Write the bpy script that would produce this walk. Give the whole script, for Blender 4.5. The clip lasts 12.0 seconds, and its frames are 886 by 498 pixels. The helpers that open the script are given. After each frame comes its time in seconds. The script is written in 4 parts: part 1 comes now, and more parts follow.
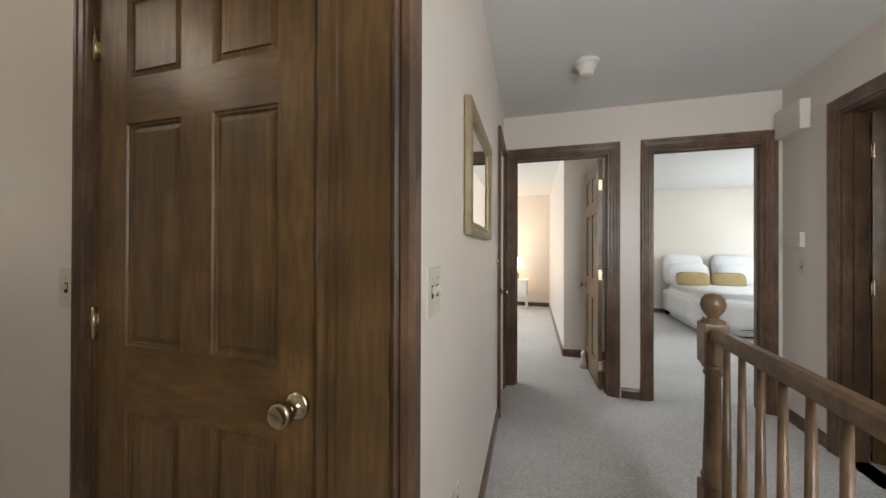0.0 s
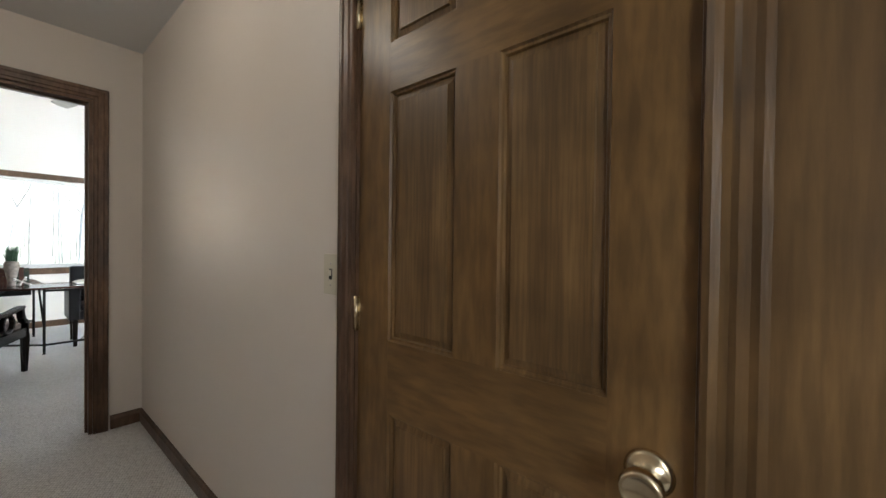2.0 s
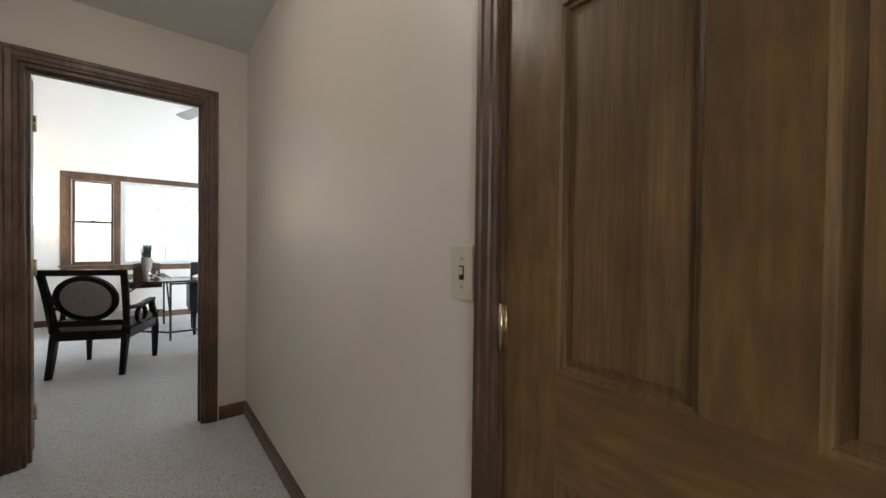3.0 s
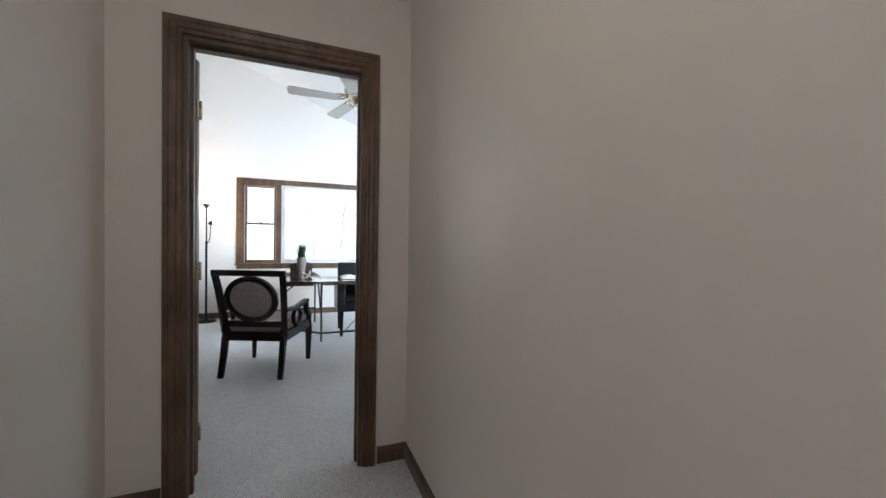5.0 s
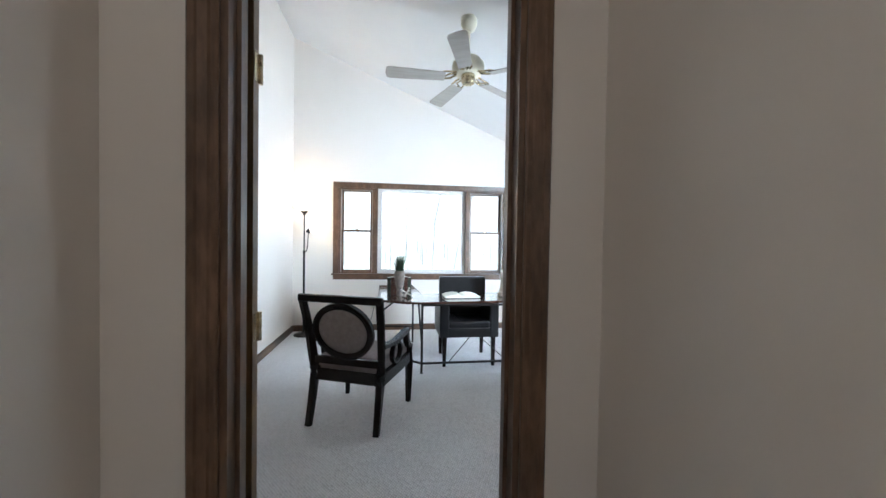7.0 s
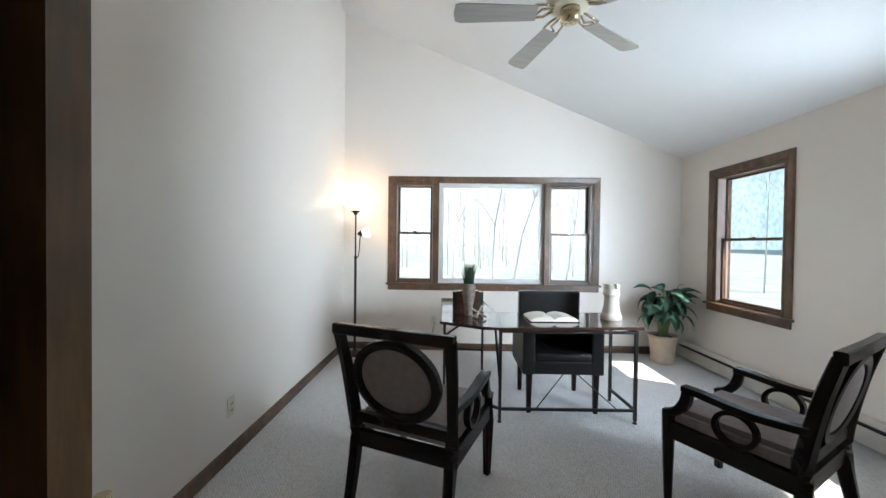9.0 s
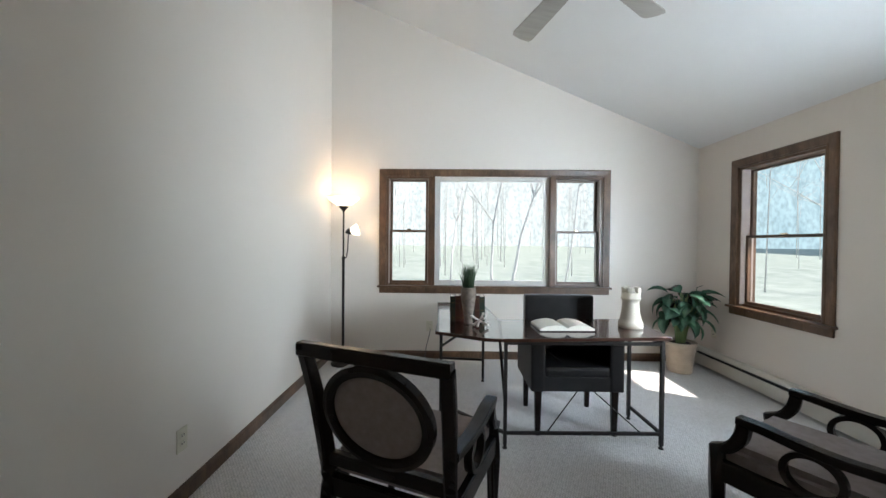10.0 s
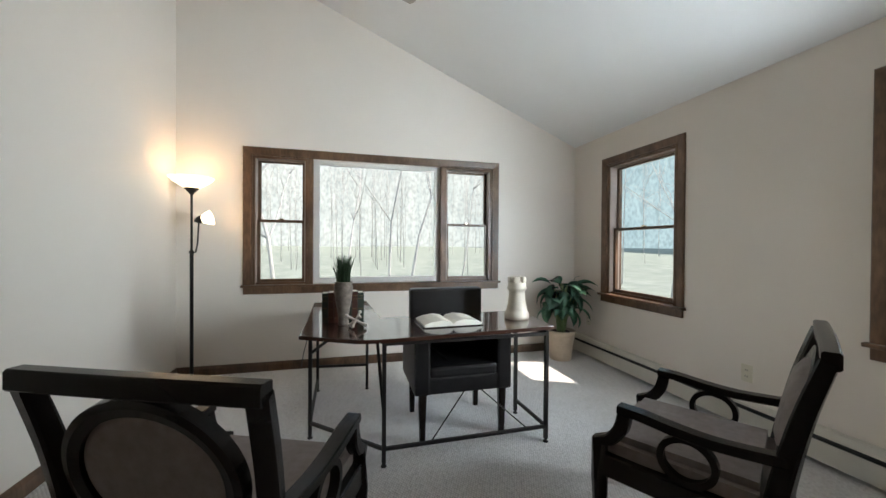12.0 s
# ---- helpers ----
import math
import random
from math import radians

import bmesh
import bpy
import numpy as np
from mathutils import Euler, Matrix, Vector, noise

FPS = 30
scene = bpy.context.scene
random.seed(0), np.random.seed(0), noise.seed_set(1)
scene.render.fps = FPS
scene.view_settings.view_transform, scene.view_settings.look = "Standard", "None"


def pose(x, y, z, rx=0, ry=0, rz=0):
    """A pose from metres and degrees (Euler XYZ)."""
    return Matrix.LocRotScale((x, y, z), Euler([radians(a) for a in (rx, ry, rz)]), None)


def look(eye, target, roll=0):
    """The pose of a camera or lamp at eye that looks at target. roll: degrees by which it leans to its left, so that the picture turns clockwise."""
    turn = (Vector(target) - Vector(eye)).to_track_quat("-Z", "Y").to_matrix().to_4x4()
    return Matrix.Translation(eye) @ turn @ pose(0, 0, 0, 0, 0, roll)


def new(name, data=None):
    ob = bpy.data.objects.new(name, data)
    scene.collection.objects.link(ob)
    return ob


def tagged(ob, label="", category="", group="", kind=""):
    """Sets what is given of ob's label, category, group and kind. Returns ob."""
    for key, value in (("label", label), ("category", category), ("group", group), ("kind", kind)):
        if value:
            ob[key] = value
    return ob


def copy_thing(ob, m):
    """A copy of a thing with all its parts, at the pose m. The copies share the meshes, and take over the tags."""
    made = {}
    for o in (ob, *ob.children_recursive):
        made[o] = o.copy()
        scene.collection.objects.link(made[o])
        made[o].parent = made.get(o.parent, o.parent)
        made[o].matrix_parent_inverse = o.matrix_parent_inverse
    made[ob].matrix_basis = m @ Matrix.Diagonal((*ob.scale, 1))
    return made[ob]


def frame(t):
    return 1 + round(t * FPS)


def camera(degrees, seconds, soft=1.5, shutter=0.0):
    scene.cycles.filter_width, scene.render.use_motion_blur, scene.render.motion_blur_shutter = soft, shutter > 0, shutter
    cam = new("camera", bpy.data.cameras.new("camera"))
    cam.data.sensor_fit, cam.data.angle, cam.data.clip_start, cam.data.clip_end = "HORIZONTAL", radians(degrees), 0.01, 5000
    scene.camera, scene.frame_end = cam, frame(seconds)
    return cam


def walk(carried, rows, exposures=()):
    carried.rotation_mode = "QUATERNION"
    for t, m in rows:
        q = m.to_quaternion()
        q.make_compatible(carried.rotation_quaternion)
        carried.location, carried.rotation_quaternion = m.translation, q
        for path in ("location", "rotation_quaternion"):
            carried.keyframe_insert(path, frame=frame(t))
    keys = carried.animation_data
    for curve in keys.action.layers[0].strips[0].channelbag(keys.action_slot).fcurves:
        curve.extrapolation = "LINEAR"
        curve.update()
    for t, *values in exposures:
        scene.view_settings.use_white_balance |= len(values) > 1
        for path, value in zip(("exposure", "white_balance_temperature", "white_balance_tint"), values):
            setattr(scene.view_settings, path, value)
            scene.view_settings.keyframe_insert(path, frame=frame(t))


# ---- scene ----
cam = camera(100.9, 12.0)
PATH = [
    (0, (0.146, 0.126, 1.217), (2.054, 0.725, 1.225), 0.2),
    (0.5, (0.159, 0.211, 1.221), (2.011, 0.965, 1.222), 0.4),
    (1, (0.185, 0.345, 1.218), (1.961, 1.265, 1.209), 0.6),
    (1.5, (0.22, 0.468, 1.208), (1.885, 1.575, 1.193), 0.7),
    (2, (0.239, 0.588, 1.191), (1.781, 1.862, 1.169), 0.7),
    (2.5, (0.281, 0.738, 1.177), (1.682, 2.164, 1.155), 0.7),
    (3, (0.313, 0.91, 1.165), (1.572, 2.464, 1.138), 0.7),
    (3.5, (0.307, 1.1, 1.154), (1.425, 2.758, 1.128), 0.9),
    (5.5, (0.283, 2.006, 1.185), (0.882, 3.914, 1.149), 0.9),
    (6, (0.247, 2.238, 1.208), (0.719, 4.182, 1.175), 1.0),
    (6.5, (0.240, 2.469, 1.227), (0.610, 4.435, 1.194), 0.9),
    (7, (0.245, 2.695, 1.28), (0.514, 4.677, 1.239), 0.9),
    (9, (0.153, 3.567, 1.289), (0.117, 5.566, 1.259), 0.7),
    (9.5, (0.138, 3.757, 1.287), (0.094, 5.756, 1.256), 0.6),
    (10, (0.159, 3.934, 1.276), (0.136, 5.933, 1.246), 0.5),
    (10.5, (0.217, 4.082, 1.253), (0.254, 6.081, 1.226), 0.5),
    (11, (0.263, 4.185, 1.229), (0.419, 6.178, 1.201), 0.5),
    (11.5, (0.305, 4.233, 1.206), (0.626, 6.207, 1.182), 0.5),
    (12, (0.332, 4.241, 1.19), (0.842, 6.175, 1.171), 0.4),
]

# exposure follows the clip: bright office seen from the dim hall, then darker inside
walk(cam, [(t, look(eye, target, roll)) for t, eye, target, roll in PATH],
     [(0, 1.75, 6800, 10), (3.7, 2.0, 6200, 10), (5.5, 1.95, 5900, 10), (7.0, 1.9, 5900, 10), (8.8, 1.5, 6250, 10), (9.5, 1.25, 6400, 10), (12, 0.9, 6900, 10)])

# ---- light ----
SUN = Vector((0.58, -0.28, 0.72)).normalized()
world = bpy.data.worlds.new("sky")
scene.world = world
world.use_nodes = True
wt = world.node_tree
sky = wt.nodes.new("ShaderNodeTexSky")
sky.sky_type, sky.sun_disc = "NISHITA", False
sky.sun_elevation = math.asin(SUN.z)
sky.sun_rotation = math.atan2(SUN.x, SUN.y)
wt.links.new(sky.outputs[0], wt.nodes["Background"].inputs[0])
wt.nodes["Background"].inputs[1].default_value = 0.15


def lamp(name, kind, energy, color, m, size=1.0, size_y=1.0):
    d = bpy.data.lights.new(name, kind)
    d.energy, d.color = energy, color
    if kind == "AREA":
        d.shape, d.size, d.size_y = "RECTANGLE", size, size_y
    if kind == "SUN":
        d.angle = radians(0.5)
    if kind == "POINT":
        d.shadow_soft_size = size
    ob = new(name, d)
    ob.matrix_world = m
    return ob


lamp("sun", "SUN", 4.5, (1, 0.94, 0.86), look(SUN * 50, (0, 0, 0)))
RW_X = 3.1
# area lamps standing in for daylight, in bedroom windows assumed out of view
lamp("bedroom_window_light", "AREA", 16, (0.90, 0.96, 1), look((6.0, 3.16, 1.5), (6.0, 0, 1.2)), 1.8, 1.3)
lamp("guest_window_light", "AREA", 16, (0.84, 0.94, 1), look((6.4, -4.16, 1.5), (6.4, 0, 1.3)), 1.8, 1.3)
# added fill for the hall, in a made-up opening over the stairs
lamp("stair_fill_light", "AREA", 7.5, (0.93, 0.96, 1), look((-0.5, -0.95, 1.6), (3, -0.8, 1.2)), 0.8, 1.2).data.spread = radians(140)
# added fill in the near side window, far stronger than the sky there
lamp("office_fill_light", "AREA", 32, (0.74, 0.88, 1), look((RW_X, 4.99, 1.36), (1.35, 7.6, 1.75)), 0.74, 1.22).data.spread = radians(106)
# added fill for the dim hall, out of view overhead
lamp("hall_fill_bulb", "POINT", 1.2, (1, 0.96, 0.90), pose(0.05, 2.1, 2.27), 0.09)
lamp("torchiere_bulb", "POINT", 1.25, (1, 0.66, 0.34), pose(-0.93, 7.76, 1.735), 0.05)
lamp("reading_bulb", "POINT", 0.7, (1, 0.66, 0.34), pose(-0.79, 7.74, 1.425), 0.03)
lamp("table_lamp_bulb", "POINT", 6, (1, 0.75, 0.45), pose(8.0, 0.95, 1.0), 0.05)


# ---- materials ----
def mat(name, a, b=None, rough=0.6, metal=0.0, scale=8.0, stretch=(1, 1, 1), fine=60.0, bump=0.1, emit=0.0, spread=0.5,
        vary=0.0, coat=0.0, spec=0.5, grain=0.0):
    m = bpy.data.materials.new(name)
    m.use_nodes = True
    nt = m.node_tree
    p = nt.nodes["Principled BSDF"]
    p.inputs["Roughness"].default_value, p.inputs["Metallic"].default_value = rough, metal
    p.inputs["Coat Weight"].default_value = coat
    p.inputs["Specular IOR Level"].default_value = spec
    b = b or tuple(c * 0.85 for c in a)
    tc = nt.nodes.new("ShaderNodeTexCoord")
    mp = nt.nodes.new("ShaderNodeMapping")
    mp.inputs["Scale"].default_value = stretch
    nt.links.new(tc.outputs["Object"], mp.inputs[0])
    n1 = nt.nodes.new("ShaderNodeTexNoise")
    n1.inputs["Scale"].default_value, n1.inputs["Detail"].default_value = scale, 5
    nt.links.new(mp.outputs[0], n1.inputs["Vector"])
    ramp = nt.nodes.new("ShaderNodeValToRGB")
    ramp.color_ramp.elements[0].position, ramp.color_ramp.elements[1].position = 0.5 - spread / 2, 0.5 + spread / 2
    ramp.color_ramp.elements[0].color, ramp.color_ramp.elements[1].color = (*b, 1), (*a, 1)
    nt.links.new(n1.outputs["Fac"], ramp.inputs[0])
    out = ramp.outputs[0]
    if grain:
        def layer(scale, lo, hi, stretched, out):
            n3 = nt.nodes.new("ShaderNodeTexNoise")
            n3.inputs["Scale"].default_value, n3.inputs["Detail"].default_value = scale, 4
            nt.links.new((mp if stretched else tc).outputs[0 if stretched else "Object"], n3.inputs["Vector"])
            mr = nt.nodes.new("ShaderNodeMapRange")
            mr.inputs["From Min"].default_value, mr.inputs["From Max"].default_value = 0.38, 0.62
            mr.inputs["To Min"].default_value, mr.inputs["To Max"].default_value = lo, hi
            nt.links.new(n3.outputs["Fac"], mr.inputs[0])
            vm = nt.nodes.new("ShaderNodeVectorMath")
            vm.operation = "MULTIPLY"
            nt.links.new(out, vm.inputs[0])
            nt.links.new(mr.outputs[0], vm.inputs[1])
            return vm.outputs[0]
        out = layer(grain, 0.78, 1.12, True, out)
        out = layer(3.2, 0.62, 1.1, False, out)
    if vary:
        oi = nt.nodes.new("ShaderNodeObjectInfo")
        mul = nt.nodes.new("ShaderNodeMath")
        mul.operation = "MULTIPLY_ADD"
        mul.inputs[1].default_value, mul.inputs[2].default_value = 2 * vary, 1 - vary
        nt.links.new(oi.outputs["Random"], mul.inputs[0])
        hsv = nt.nodes.new("ShaderNodeHueSaturation")
        nt.links.new(out, hsv.inputs["Color"])
        nt.links.new(mul.outputs[0], hsv.inputs["Value"])
        out = hsv.outputs[0]
    nt.links.new(out, p.inputs["Base Color"])
    n2 = nt.nodes.new("ShaderNodeTexNoise")
    n2.inputs["Scale"].default_value, n2.inputs["Detail"].default_value = fine, 3
    nt.links.new(mp.outputs[0], n2.inputs["Vector"])
    bp = nt.nodes.new("ShaderNodeBump")
    bp.inputs["Strength"].default_value, bp.inputs["Distance"].default_value = bump, 0.004
    nt.links.new(n2.outputs["Fac"], bp.inputs["Height"])
    nt.links.new(bp.outputs[0], p.inputs["Normal"])
    if emit:
        nt.links.new(out, p.inputs["Emission Color"])
        p.inputs["Emission Strength"].default_value = emit
    return m


def carpet_material():
    m = mat("berber_carpet", (0.80, 0.785, 0.775), (0.71, 0.695, 0.68), 0.95, scale=2.2, spec=0.1)
    nt = m.node_tree
    p = nt.nodes["Principled BSDF"]
    mp = nt.nodes["Mapping"]
    mp.inputs["Rotation"].default_value = (0, 0, radians(38))
    mp.inputs["Scale"].default_value = (1.45, 0.9, 1)
    v = nt.nodes.new("ShaderNodeTexVoronoi")
    v.inputs["Scale"].default_value, v.inputs["Randomness"].default_value = 66, 0.3
    nt.links.new(mp.outputs[0], v.inputs["Vector"])
    inv = nt.nodes.new("ShaderNodeMapRange")
    inv.inputs["From Min"].default_value, inv.inputs["From Max"].default_value = 0.2, 0.75
    inv.inputs["To Min"].default_value, inv.inputs["To Max"].default_value = 1, 0.5
    nt.links.new(v.outputs["Distance"], inv.inputs[0])
    mix = nt.nodes.new("ShaderNodeMix")
    mix.data_type, mix.blend_type = "RGBA", "MULTIPLY"
    mix.inputs["Factor"].default_value = 0.75
    ramp = nt.nodes["Color Ramp"]
    nt.links.new(ramp.outputs[0], mix.inputs[6])
    sep = nt.nodes.new("ShaderNodeCombineColor")
    for i in range(3):
        nt.links.new(inv.outputs[0], sep.inputs[i])
    nt.links.new(sep.outputs[0], mix.inputs[7])
    # flecks: each loop slightly lighter or darker
    tone = nt.nodes.new("ShaderNodeMix")
    tone.data_type, tone.blend_type = "RGBA", "OVERLAY"
    tone.inputs["Factor"].default_value = 0.18
    grey = nt.nodes.new("ShaderNodeRGBToBW")
    nt.links.new(v.outputs["Color"], grey.inputs[0])
    nt.links.new(mix.outputs[2], tone.inputs[6])
    nt.links.new(grey.outputs[0], tone.inputs[7])
    nt.links.new(tone.outputs[2], p.inputs["Base Color"])
    bp = nt.nodes["Bump"]
    bp.inputs["Strength"].default_value, bp.inputs["Distance"].default_value = 0.8, 0.006
    nt.links.new(inv.outputs[0], bp.inputs["Height"])
    return m


def glass_material():
    m = bpy.data.materials.new("window_glass")
    m.use_nodes = True
    p = m.node_tree.nodes["Principled BSDF"]
    p.inputs["Transmission Weight"].default_value = 1
    p.inputs["Roughness"].default_value, p.inputs["IOR"].default_value = 0.0, 1.01
    return m


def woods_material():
    """Pale far woods, glowing in place of daylight: soft upright streaks with fine twigs, painted bluer in the distance
    towards the pines on the east side.
    """
    m = mat("far_woods_glow", (0.93, 1.0, 1.0), (0.66, 0.76, 0.78), 1, scale=0.9, stretch=(1, 1, 0.22), emit=0.70, spread=0.5)
    nt = m.node_tree
    p = nt.nodes["Principled BSDF"]
    tc = nt.nodes["Texture Coordinate"]
    twig = nt.nodes.new("ShaderNodeTexNoise")
    twig.inputs["Scale"].default_value, twig.inputs["Detail"].default_value = 2.6, 8
    mp = nt.nodes.new("ShaderNodeMapping")
    mp.inputs["Scale"].default_value = (1, 1, 0.55)
    nt.links.new(tc.outputs["Object"], mp.inputs[0])
    nt.links.new(mp.outputs[0], twig.inputs["Vector"])
    mr = nt.nodes.new("ShaderNodeMapRange")
    mr.inputs["From Min"].default_value, mr.inputs["From Max"].default_value = 0.36, 0.58
    mr.inputs["To Min"].default_value, mr.inputs["To Max"].default_value = 0.74, 1.04
    nt.links.new(twig.outputs["Fac"], mr.inputs[0])
    vm = nt.nodes.new("ShaderNodeVectorMath")
    vm.operation = "MULTIPLY"
    nt.links.new(nt.nodes["Color Ramp"].outputs[0], vm.inputs[0])
    nt.links.new(mr.outputs[0], vm.inputs[1])
    # darker blue of distance shade painted over the pines to the east
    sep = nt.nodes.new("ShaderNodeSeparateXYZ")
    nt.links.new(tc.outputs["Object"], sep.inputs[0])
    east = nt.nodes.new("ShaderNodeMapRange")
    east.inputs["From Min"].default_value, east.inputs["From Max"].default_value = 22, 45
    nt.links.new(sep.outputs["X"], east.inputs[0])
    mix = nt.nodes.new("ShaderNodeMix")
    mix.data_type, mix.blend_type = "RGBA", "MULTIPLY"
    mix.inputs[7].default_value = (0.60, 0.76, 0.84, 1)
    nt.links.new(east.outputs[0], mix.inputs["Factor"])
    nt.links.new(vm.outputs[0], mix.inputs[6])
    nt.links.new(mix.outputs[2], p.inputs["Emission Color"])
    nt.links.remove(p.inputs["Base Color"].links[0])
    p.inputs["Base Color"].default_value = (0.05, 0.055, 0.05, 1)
    return m


CARPET = carpet_material()
PAINT = mat("warm_white_wall_paint", (0.765, 0.703, 0.64), (0.74, 0.678, 0.615), 0.36, scale=1.5, fine=180, bump=0.06)
CEIL = mat("white_ceiling_paint", (0.81, 0.81, 0.805), (0.78, 0.78, 0.775), 0.8, scale=2, fine=150, bump=0.1)
WOOD = mat("brown_stained_pine", (0.270, 0.155, 0.058), (0.095, 0.047, 0.015), 0.30, scale=1.6, stretch=(4, 4, 0.7), fine=40, bump=0.12, spread=0.75, grain=14.0)
WOODH = mat("brown_stained_pine_rail", (0.270, 0.155, 0.058), (0.095, 0.047, 0.015), 0.30, scale=1.6, stretch=(0.7, 4, 4), fine=40, bump=0.12, spread=0.75, grain=14.0)
WOODP = mat("brown_stained_pine_panel", (0.280, 0.165, 0.067), (0.105, 0.055, 0.020), 0.32, scale=2.2, stretch=(11, 5, 0.45), fine=40, bump=0.12, spread=0.7, grain=14.0)
TRIM = mat("brown_stained_trim", (0.185, 0.104, 0.060), (0.092, 0.051, 0.030), 0.34, scale=3, stretch=(4, 4, 1), fine=60, bump=0.1, grain=14.0)
RAILW = mat("oak_railing", (0.23, 0.14, 0.073), (0.12, 0.07, 0.036), 0.33, scale=4, stretch=(3, 3, 1), bump=0.08, grain=14.0)
DARK = mat("black_brown_lacquered_wood", (0.015, 0.0105, 0.009), (0.009, 0.0065, 0.006), 0.25, scale=6, bump=0.04, spec=0.24)
LINEN = mat("grey_taupe_linen", (0.31, 0.268, 0.255), (0.235, 0.20, 0.19), 0.9, scale=30, fine=320, bump=0.5, spec=0.2)
LEATHER = mat("black_leather", (0.012, 0.011, 0.012), (0.007, 0.0065, 0.007), 0.33, scale=14, fine=220, bump=0.25, spec=0.32)
METALB = mat("black_metal", (0.03, 0.026, 0.025), (0.02, 0.018, 0.017), 0.42, 0.6, scale=20, bump=0.05)
DESKTOP = mat("dark_cherry_desktop", (0.075, 0.032, 0.022), (0.035, 0.016, 0.012), 0.14, scale=3, stretch=(1, 9, 3), bump=0.02, coat=0.6)
BRASS = mat("satin_brass", (0.68, 0.58, 0.40), (0.6, 0.5, 0.34), 0.22, 1, scale=10, bump=0.03)
WHITE = mat("white_enamel", (0.78, 0.76, 0.70), (0.74, 0.72, 0.66), 0.4, scale=6, bump=0.03)
VINYL = mat("white_window_frame", (0.66, 0.64, 0.61), (0.6, 0.58, 0.55), 0.5, scale=6, bump=0.03)
# paler tone paints the sun glare on the brown wooden reveals
LIT_REVEAL = mat("sunlit_window_reveal", (0.40, 0.335, 0.30), (0.34, 0.285, 0.255), 0.35, scale=6, bump=0.03)
IVORY = mat("ivory_plastic", (0.66, 0.62, 0.50), (0.63, 0.58, 0.46), 0.4, scale=6, bump=0.02)
HEAT = mat("cream_heater_enamel", (0.66, 0.63, 0.56), (0.6, 0.57, 0.5), 0.45, scale=5, bump=0.03)
BLACK = mat("dark_slot", (0.015, 0.014, 0.013), None, 0.7, scale=5)
GLASS = glass_material()
MIRROR = mat("silvered_mirror", (0.9, 0.9, 0.9), (0.88, 0.88, 0.88), 0.02, 1, bump=0.0)
GILT = mat("antique_gilt", (0.46, 0.39, 0.25), (0.33, 0.27, 0.16), 0.4, 0.7, scale=20, bump=0.15)
SHADE = mat("frosted_glass_shade", (1, 0.86, 0.66), (1, 0.84, 0.62), 0.5, emit=1.3, bump=0.0)
LEAF = mat("glossy_green_leaf", (0.12, 0.27, 0.18), (0.05, 0.14, 0.09), 0.14, coat=0.5, scale=9, fine=40, bump=0.2, vary=0.35)
STEM = mat("pale_green_stem", (0.24, 0.33, 0.14), (0.15, 0.24, 0.09), 0.4, scale=12, vary=0.2)
GRASS = mat("stiff_green_grass", (0.045, 0.10, 0.045), (0.02, 0.05, 0.02), 0.5, vary=0.3)
POT = mat("beige_ceramic_pot", (0.52, 0.42, 0.32), (0.40, 0.32, 0.24), 0.45, scale=14, fine=90, bump=0.35)
SOIL = mat("potting_soil", (0.04, 0.028, 0.02), (0.02, 0.014, 0.01), 0.95, scale=30, bump=0.8)
STONE = mat("cream_stone", (0.60, 0.54, 0.45), (0.52, 0.46, 0.38), 0.55, scale=8, bump=0.1)
PAPER = mat("book_paper", (0.78, 0.75, 0.68), (0.72, 0.68, 0.6), 0.8, scale=20, stretch=(1, 1, 12), bump=0.1)
BIND1 = mat("dark_green_binding", (0.03, 0.045, 0.03), (0.02, 0.03, 0.022), 0.45, scale=25, vary=0.3)
BIND2 = mat("red_brown_binding", (0.09, 0.03, 0.018), (0.055, 0.018, 0.012), 0.45, scale=25, vary=0.3)
GOLD = mat("gold_leaf_band", (0.26, 0.18, 0.07), None, 0.35, 0.8)
VASE = mat("weathered_clay", (0.23, 0.185, 0.15), (0.075, 0.058, 0.048), 0.75, scale=30, fine=80, bump=0.6)
SILVER = mat("tarnished_silver", (0.62, 0.58, 0.54), (0.48, 0.44, 0.4), 0.28, 1, scale=20)
FANB = mat("pale_grey_fan_blade", (0.40, 0.37, 0.335), (0.32, 0.295, 0.265), 0.4, scale=5, stretch=(1, 8, 1), bump=0.05)
CREAM = mat("cream_fan_enamel", (0.70, 0.66, 0.52), (0.64, 0.6, 0.46), 0.35, scale=6, bump=0.02)
BED = mat("white_cotton_bedding", (0.80, 0.80, 0.80), (0.75, 0.75, 0.76), 0.9, scale=5, fine=14, bump=0.6)
YELLOW = mat("ochre_cushion", (0.42, 0.31, 0.15), (0.32, 0.23, 0.1), 0.85, scale=10, fine=30, bump=0.4)
BARK = mat("pale_bare_bark", (0.66, 0.65, 0.63), (0.42, 0.415, 0.41), 0.9, scale=3, stretch=(2, 2, 0.5), bump=0.5)
GROUND = mat("dry_spring_grass", (0.38, 0.42, 0.37), (0.23, 0.27, 0.24), 0.95, scale=0.9, fine=5, bump=0.6)
WOODS_GLOW = woods_material()
CABLE = mat("grey_cable", (0.06, 0.06, 0.06), None, 0.5)


# ---- builders ----
def box(bm, x0, x1, y0, y1, z0, z1, bevel=0.0):
    m = Matrix.LocRotScale(((x0 + x1) / 2, (y0 + y1) / 2, (z0 + z1) / 2), None, (abs(x1 - x0), abs(y1 - y0), abs(z1 - z0)))
    r = bmesh.ops.create_cube(bm, size=1, matrix=m)
    if bevel:
        es = list({e for v in r["verts"] for e in v.link_edges})
        bmesh.ops.bevel(bm, geom=es, offset=bevel, segments=2, affect="EDGES", profile=0.6)
    return bm


